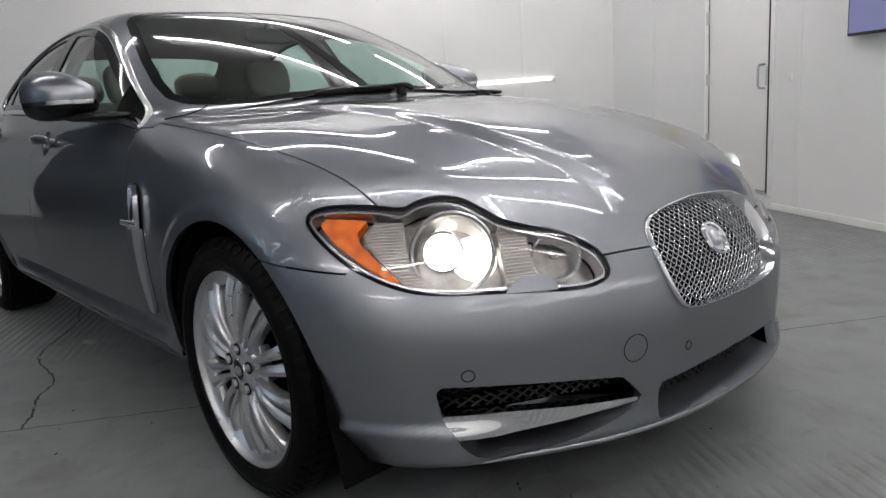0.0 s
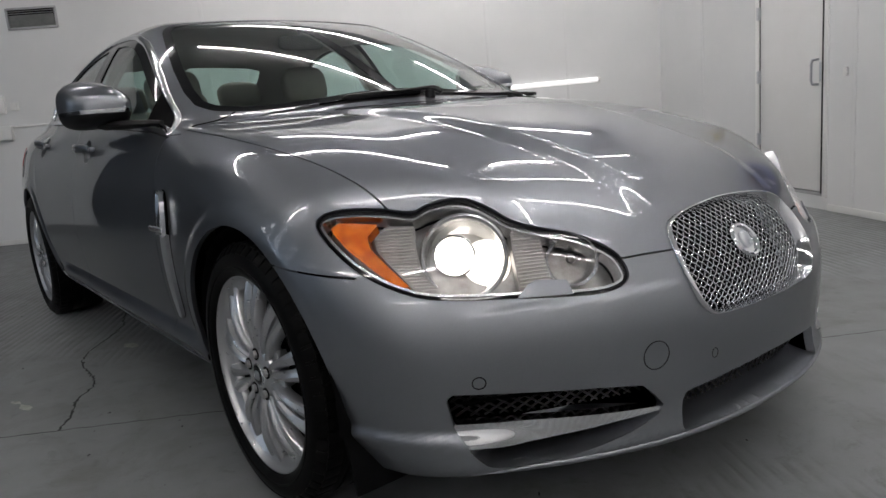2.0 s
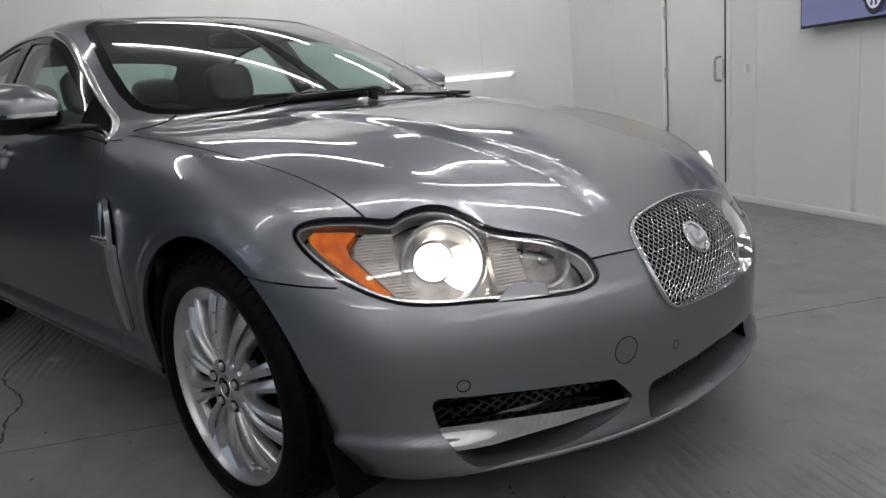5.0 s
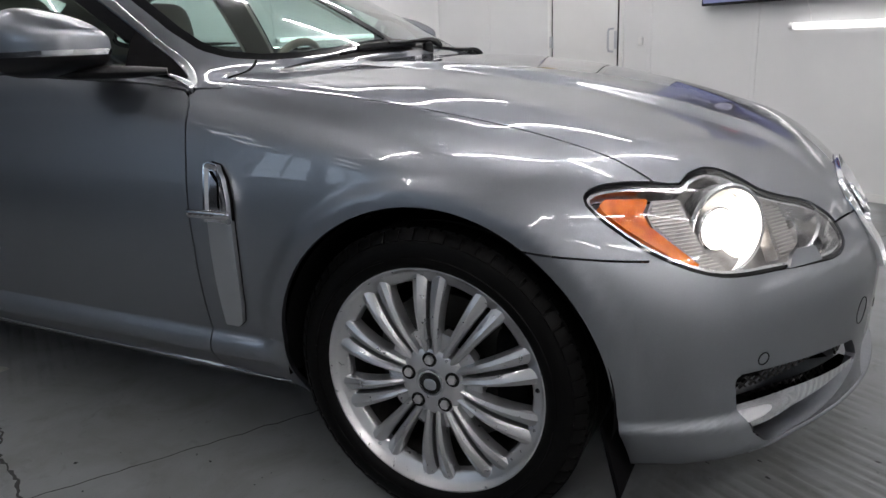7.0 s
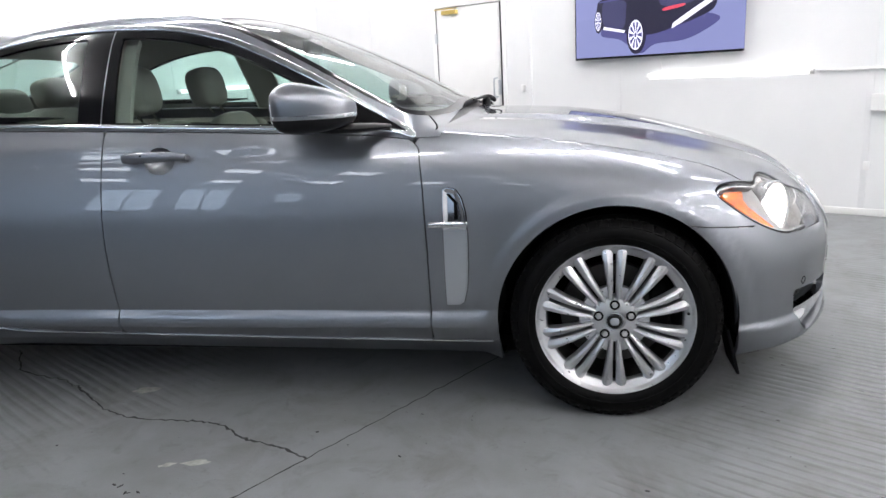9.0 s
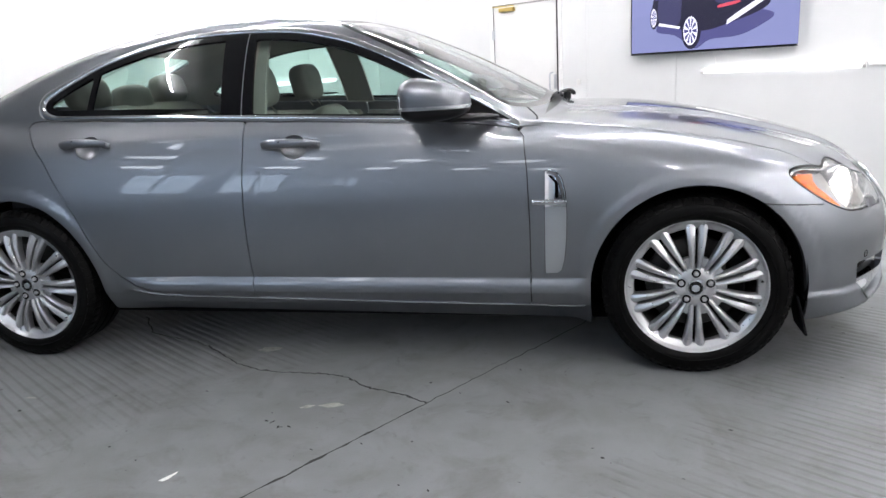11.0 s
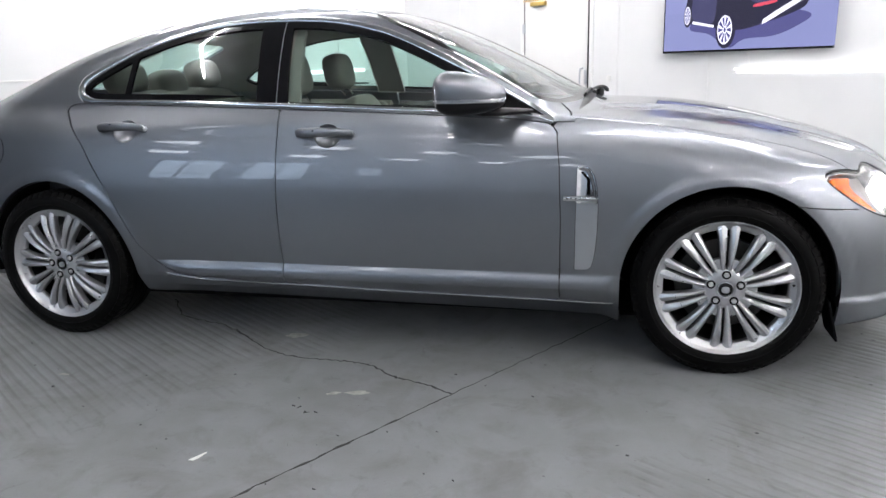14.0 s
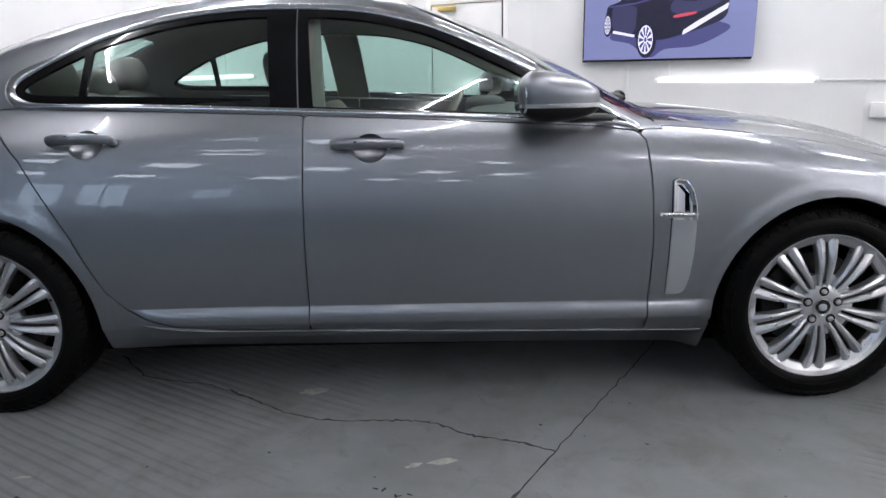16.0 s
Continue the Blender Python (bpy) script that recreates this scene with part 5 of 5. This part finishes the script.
# television
tv = tagged(new("television"), "wide flat television showing a dark car on a blue floor", "television")
tv.matrix_basis = FAR_WALL
TX0, TX1, TZ0, TZ1, TY = -1.708, -.296, 1.204, 2.005, FAR - .075
link_mesh("casing", *slab(TX0, TX1, TY, TY + .045, TZ0, TZ1, .006), tv_black, tv)
link_mesh("wall_bracket", *slab(TX0 + .45, TX1 - .45, TY + .045, FAR, 1.4, 1.8, .004), grey_metal, tv)
link_mesh("screen", *slab(TX0 + .013, TX1 - .013, TY - .002, TY + .002, TZ0 + .018, TZ1 - .013), tv_screen, tv)


def flat_shape(name, points, mat, y):
    P = [(x, y, z) for x, z in points]
    link_mesh(name, np.array(P), [tuple(range(len(P)))], mat, tv)


sx = lambda u, v: (TX0 + .013 + (u + .065) * 1.412, TZ0 + .018 + (v - .10) * .779)
flat_shape("picture_floor", [sx(u, v) for u, v in ((-.065, .10), (.935, .10), (.935, .56), (-.065, .50))], tv_floor, TY - .003)
shade = rounded([(.10, .33), (.22, .27), (.30, .17), (.36, .115), (.44, .20), (.60, .22), (.72, .30), (.80, .42), (.6, .5), (.2, .5)], 4)
flat_shape("picture_shadow", [sx(u, v) for u, v in shade], tv_shade, TY - .0035)
car_side = rounded([(.065, .46), (.075, .62), (.09, .68), (.16, .73), (.24, .88), (.34, .985), (.70, .985), (.76, .90), (.785, .70), (.775, .52), (.70, .44), (.56, .36), (.42, .30), (.30, .31), (.24, .34), (.12, .38), (.075, .40)], 4)
flat_shape("picture_car", [sx(u, v) for u, v in car_side], tv_dark, TY - .004)
flat_shape("picture_door", [sx(u, v) for u, v in rounded([(.12, .43), (.24, .38), (.26, .55), (.25, .66), (.13, .67), (.11, .6)], 3)], tv_body, TY - .0043)
flat_shape("picture_window", [sx(u, v) for u, v in rounded([(.17, .74), (.27, .74), (.36, .80), (.38, .93), (.33, .94), (.25, .87)], 3)], tv_body, TY - .0043)
flat_shape("picture_tailgate", [sx(u, v) for u, v in rounded([(.47, .58), (.60, .56), (.74, .66), (.75, .76), (.6, .68), (.48, .70)], 3)], tv_body, TY - .0043)


def disc(u, v, ru, rv, n=26):
    return [sx(u + ru * math.cos(a), v + rv * math.sin(a)) for a in np.linspace(0, 2 * math.pi, n, endpoint=False)]


for u, v, ru, rv in ((.325, .305, .060, .195), (.085, .475, .026, .125)):
    flat_shape("picture_tyre", disc(u, v, ru, rv), tv_dark, TY - .0046)
    flat_shape("picture_wheel", disc(u - ru * .08, v, ru * .74, rv * .78), tv_light, TY - .0050)
    for i in range(10):
        a = i * 2 * math.pi / 10
        gap = [(u - ru * .08 + ru * r * math.cos(a + e), v + rv * r * 1.05 * math.sin(a + e)) for r, e in ((.20, -.2), (.66, -.17), (.66, .17), (.20, .2))]
        flat_shape("picture_gap", [sx(*q) for q in gap], tv_shade, TY - .0053)
    flat_shape("picture_hub", disc(u - ru * .08, v, ru * .12, rv * .13, 10), tv_shade, TY - .0053)
flat_shape("picture_gleam", [sx(u, v) for u, v in ((.09, .66), (.25, .68), (.40, .74), (.46, .78), (.40, .755), (.25, .70), (.09, .675))], tv_shade, TY - .0045)
flat_shape("picture_gleam", [sx(u, v) for u, v in ((.50, .80), (.60, .73), (.74, .79), (.76, .83), (.62, .78))], tv_shade, TY - .0045)
flat_shape("picture_gleam", [sx(u, v) for u, v in ((.26, .91), (.36, .965), (.68, .97), (.70, .955), (.38, .945))], tv_shade, TY - .0045)
flat_shape("picture_step", [sx(u, v) for u, v in ((.115, .385), (.25, .335), (.255, .36), (.12, .415))], tv_light, TY - .0046)
flat_shape("picture_lamp", [sx(u, v) for u, v in rounded([(.45, .76), (.56, .72), (.575, .79), (.50, .83)], 3)], tv_red, TY - .005)
flat_shape("picture_lamp", [sx(u, v) for u, v in rounded([(.49, .52), (.60, .55), (.60, .575), (.49, .55)], 3)], tv_red, TY - .005)
flat_shape("picture_bumper", [sx(u, v) for u, v in ((.535, .34), (.60, .40), (.78, .59), (.785, .65), (.60, .46), (.54, .39))], tv_light, TY - .005)
flat_shape("picture_wall", [sx(u, v) for u, v in ((.80, .56), (.935, .56), (.935, 1.1), (.80, 1.1))], tv_screen, TY - .0033)
link_mesh("cable", *tube([(TX0 + .75, TY + .02, TZ0), (TX0 + .76, FAR - .03, TZ0 - .06), (TX0 + .77, FAR - .02, 1.07)], .003, 6, up=(1, 0, 0)), white_plastic, tv)

# ceiling: bare tubes in zigzag rows over the bay, panels towards the back
TUBES = (((-2.15, -3.85), (-2.70, -2.0)), ((-2.72, -1.5), (-2.72, .55)), ((-2.6, .8), (-3.1, 2.55)),
         ((.42, -4.2), (.42, -2.15)), ((.50, -1.5), (.25, .5)), ((.12, .82), (.50, 2.5)), ((.20, .80), (1.30, .95)),
         ((3.3, -4.0), (3.4, -2.1)), ((3.4, -1.5), (3.2, .5)), ((3.1, .8), (3.5, 2.55)),
         # the last two tubes are added, to brighten the unseen right wall
         ((-4.7, -1.5), (-4.5, .5)), ((-4.4, .8), (-4.7, 2.45)), ((-1.45, .65), (-.95, 2.5)), ((1.75, 1.1), (2.1, 2.6)), ((5.0, -.9), (4.8, 1.1)), ((5.5, -3.4), (5.5, -1.4)), ((5.5, 1.4), (5.4, 2.8)))
for (xa, ya), (xb, yb) in TUBES:
    lamp_tube("ceiling_light", (xa, ya, TOP - .05), (xb, yb, TOP - .05), .0125, label="bare white LED tube on the ceiling, lit")["group"] = "ceiling tubes"
for row, y in enumerate((-6.8, -8.8, -10.8)):
    for x in (-1.9, 0.0, 1.9, 3.8, 5.4):
        t = tagged(new("ceiling_panel_light"), "square ceiling light panel, lit", "light", "ceiling panels")
        t.matrix_basis = ROOM
        link_mesh("frame", *slab(x - .32, x + .32, y - .32, y + .32, HIGH - .02, HIGH, .004), white_plastic, t)
        link_mesh("diffuser", *slab(x - .29, x + .29, y - .29, y + .29, HIGH - .026, HIGH - .018), panel_glow, t)
# windows in the back wall
for i, (x, h) in enumerate(((-1.4, .45), (-.1, .45), (1.65, .25))):
    z0, z1 = (2.2, 4.1) if h > .3 else (2.9, 3.7)
    w = room_mesh("window_%d" % (i + 1), slab(x - h, x + h, BACK, BACK + .01, z0, z1), window_glow, label="bright window with white glazing bars")
    bars = [slab(x - h - .05, x + h + .05, BACK, BACK + .05, z0 - .06, z0, .004), slab(x - h - .05, x + h + .05, BACK, BACK + .05, z1, z1 + .06, .004), slab(x - h - .05, x - h, BACK, BACK + .05, z0, z1, .004), slab(x + h, x + h + .05, BACK, BACK + .05, z0, z1, .004), slab(x - .03, x + .03, BACK + .01, BACK + .03, z0, z1, .002)]
    bars += [slab(x - h, x + h, BACK + .01, BACK + .03, z - .025, z + .025, .002) for z in np.linspace(z0, z1, 5)[1:-1]]
    room_mesh("window_frame", joined(*bars), white_plastic, parent=w)

# ---- floor wear ----
def strip(points, widths, z):
    """A thin flat line on the floor of uneven width."""
    P = np.array(points, float)
    T = np.gradient(P, axis=0)
    T /= np.linalg.norm(T, axis=1, keepdims=True)
    S = np.stack([-T[:, 1], T[:, 0]], -1) * np.asarray(widths)[:, None] / 2
    n = len(P)
    V = np.concatenate([np.c_[P + S, np.full(n, z)], np.c_[P - S, np.full(n, z)]])
    return V, [(i, n + i, n + i + 1, i + 1) for i in range(n - 1)]


def wander(points, n, amp, seed):
    rng = np.random.RandomState(seed)
    P = rounded(points, n, False)
    P = P + np.cumsum(rng.normal(0, amp, P.shape), 0) * .3 + rng.normal(0, amp, P.shape)
    return P


rng = np.random.RandomState(4)
J0, JD = np.array((-.98, -1.255)), np.array((.535, .845))
for k, off in enumerate((0.0, -4.6, 4.6)):
    s = np.linspace(-9, 5.0, 420)
    base = J0 + np.array((.845, -.535)) * off
    P = base + s[:, None] * JD
    P = P[P @ np.array((.535, .845)) < FAR]
    P = P + np.array((.845, -.535)) * rng.normal(0, .0024, (len(P), 1))
    near = (P - J0) @ JD < 0
    width = np.where(near, .003 + .005 * rng.rand(len(P)) + .007 * (rng.rand(len(P)) > .88), .0035 + .002 * rng.rand(len(P)))
    tagged(link_mesh("floor_joint", *strip(P, width, .0012), crack_dark, smooth=0), "dark cut joint across the floor", "joint", kind="structure")
cracks = [[(-.98, -1.255), (-1.09, -1.19), (-1.24, -1.135), (-1.37, -1.05), (-1.52, -1.02), (-1.70, -1.02), (-1.9, -.95), (-2.09, -.80), (-2.25, -.70), (-2.5, -.62), (-2.7, -.4)],
          [(-.9, 1.9), (-1.3, 2.0), (-1.6, 2.3), (-2.1, 2.35)]]
for i, c in enumerate(cracks):
    P = wander(c, 10, .004, 7 + i)
    P[0] = c[0]
    width = .0045 + .009 * np.random.RandomState(i).rand(len(P)) ** 2
    tagged(link_mesh("floor_crack", *strip(P, width, .0014), crack_dark, smooth=0), "thin ragged crack in the painted concrete", "crack", kind="structure")


# scraps and stains on the floor
scrap = np.array([(0, 0), (.030, .004), (.052, .016), (.060, .014), (.045, .004), (.030, -.008), (.012, -.012)])
V = np.array([(x, y, .0025 + .004 * (i % 2)) for i, (x, y) in enumerate(scrap)] + [(x, y, .0018) for x, y in scrap])
k = len(scrap)
F = [tuple(range(k)), tuple(range(2 * k - 1, k - 1, -1))] + [(i, k + i, k + (i + 1) % k, (i + 1) % k) for i in range(k)]
ob = tagged(link_mesh("paper_scrap", V, F, paper_white, smooth=0), "small torn scrap of white paper on the floor", "paper")
ob.matrix_basis = pose(-1.70, -1.85, .0, 0, 0, 40)
rng = np.random.RandomState(11)


def blot(x, y, r, squash, turn, z):
    n = 14
    a = np.linspace(0, 2 * math.pi, n, endpoint=False)
    q = r * (.65 + .5 * rng.rand(n))
    u, v = q * np.cos(a), q * squash * np.sin(a)
    c, s = math.cos(turn), math.sin(turn)
    return np.stack([x + c * u - s * v, y + s * u + c * v, np.full(n, z)], -1), [tuple(range(n))]


marks = [blot(-1.48 + rng.normal(0, .03), -1.47 + rng.normal(0, .02), .012, .35, rng.rand() * 6, .0016) for _ in range(5)]
for _ in range(260):
    x, y = rng.uniform(-3.6, 1.6), rng.uniform(-3.0, -.75)
    marks.append(blot(x, y, .002 + .008 * rng.rand() ** 3, .3 + .5 * rng.rand(), -.56 + rng.normal(0, .4), .0016))
for _ in range(50):
    x, y = rng.normal(.75, .35), rng.normal(-.55, .4)
    marks.append(blot(x, y, .002 + .009 * rng.rand() ** 2, .15 + .4 * rng.rand(), -.56 + rng.normal(0, .1), .0017))
tagged(link_mesh("floor_specks", *joined(*marks), crack_dark, smooth=0), "dark specks and pits in the floor paint", "specks", kind="stuff")
pale = material("worn_patch", (.30, .30, .28), .6)
mottle(pale, (.24, .24, .22), (.44, .43, .39), 30, 6)
worn = [blot(-1.815, -.79, .055, .55, .2, .0011), blot(-1.33, -1.30, .05, .4, .2, .0011), blot(-1.42, -1.32, .03, .4, .5, .0011), blot(-2.6, -1.35, .03, .3, .1, .0011)]
tagged(link_mesh("worn_patches", *joined(*worn), pale, smooth=0), "pale worn patches in the floor paint", "patches", kind="stuff")
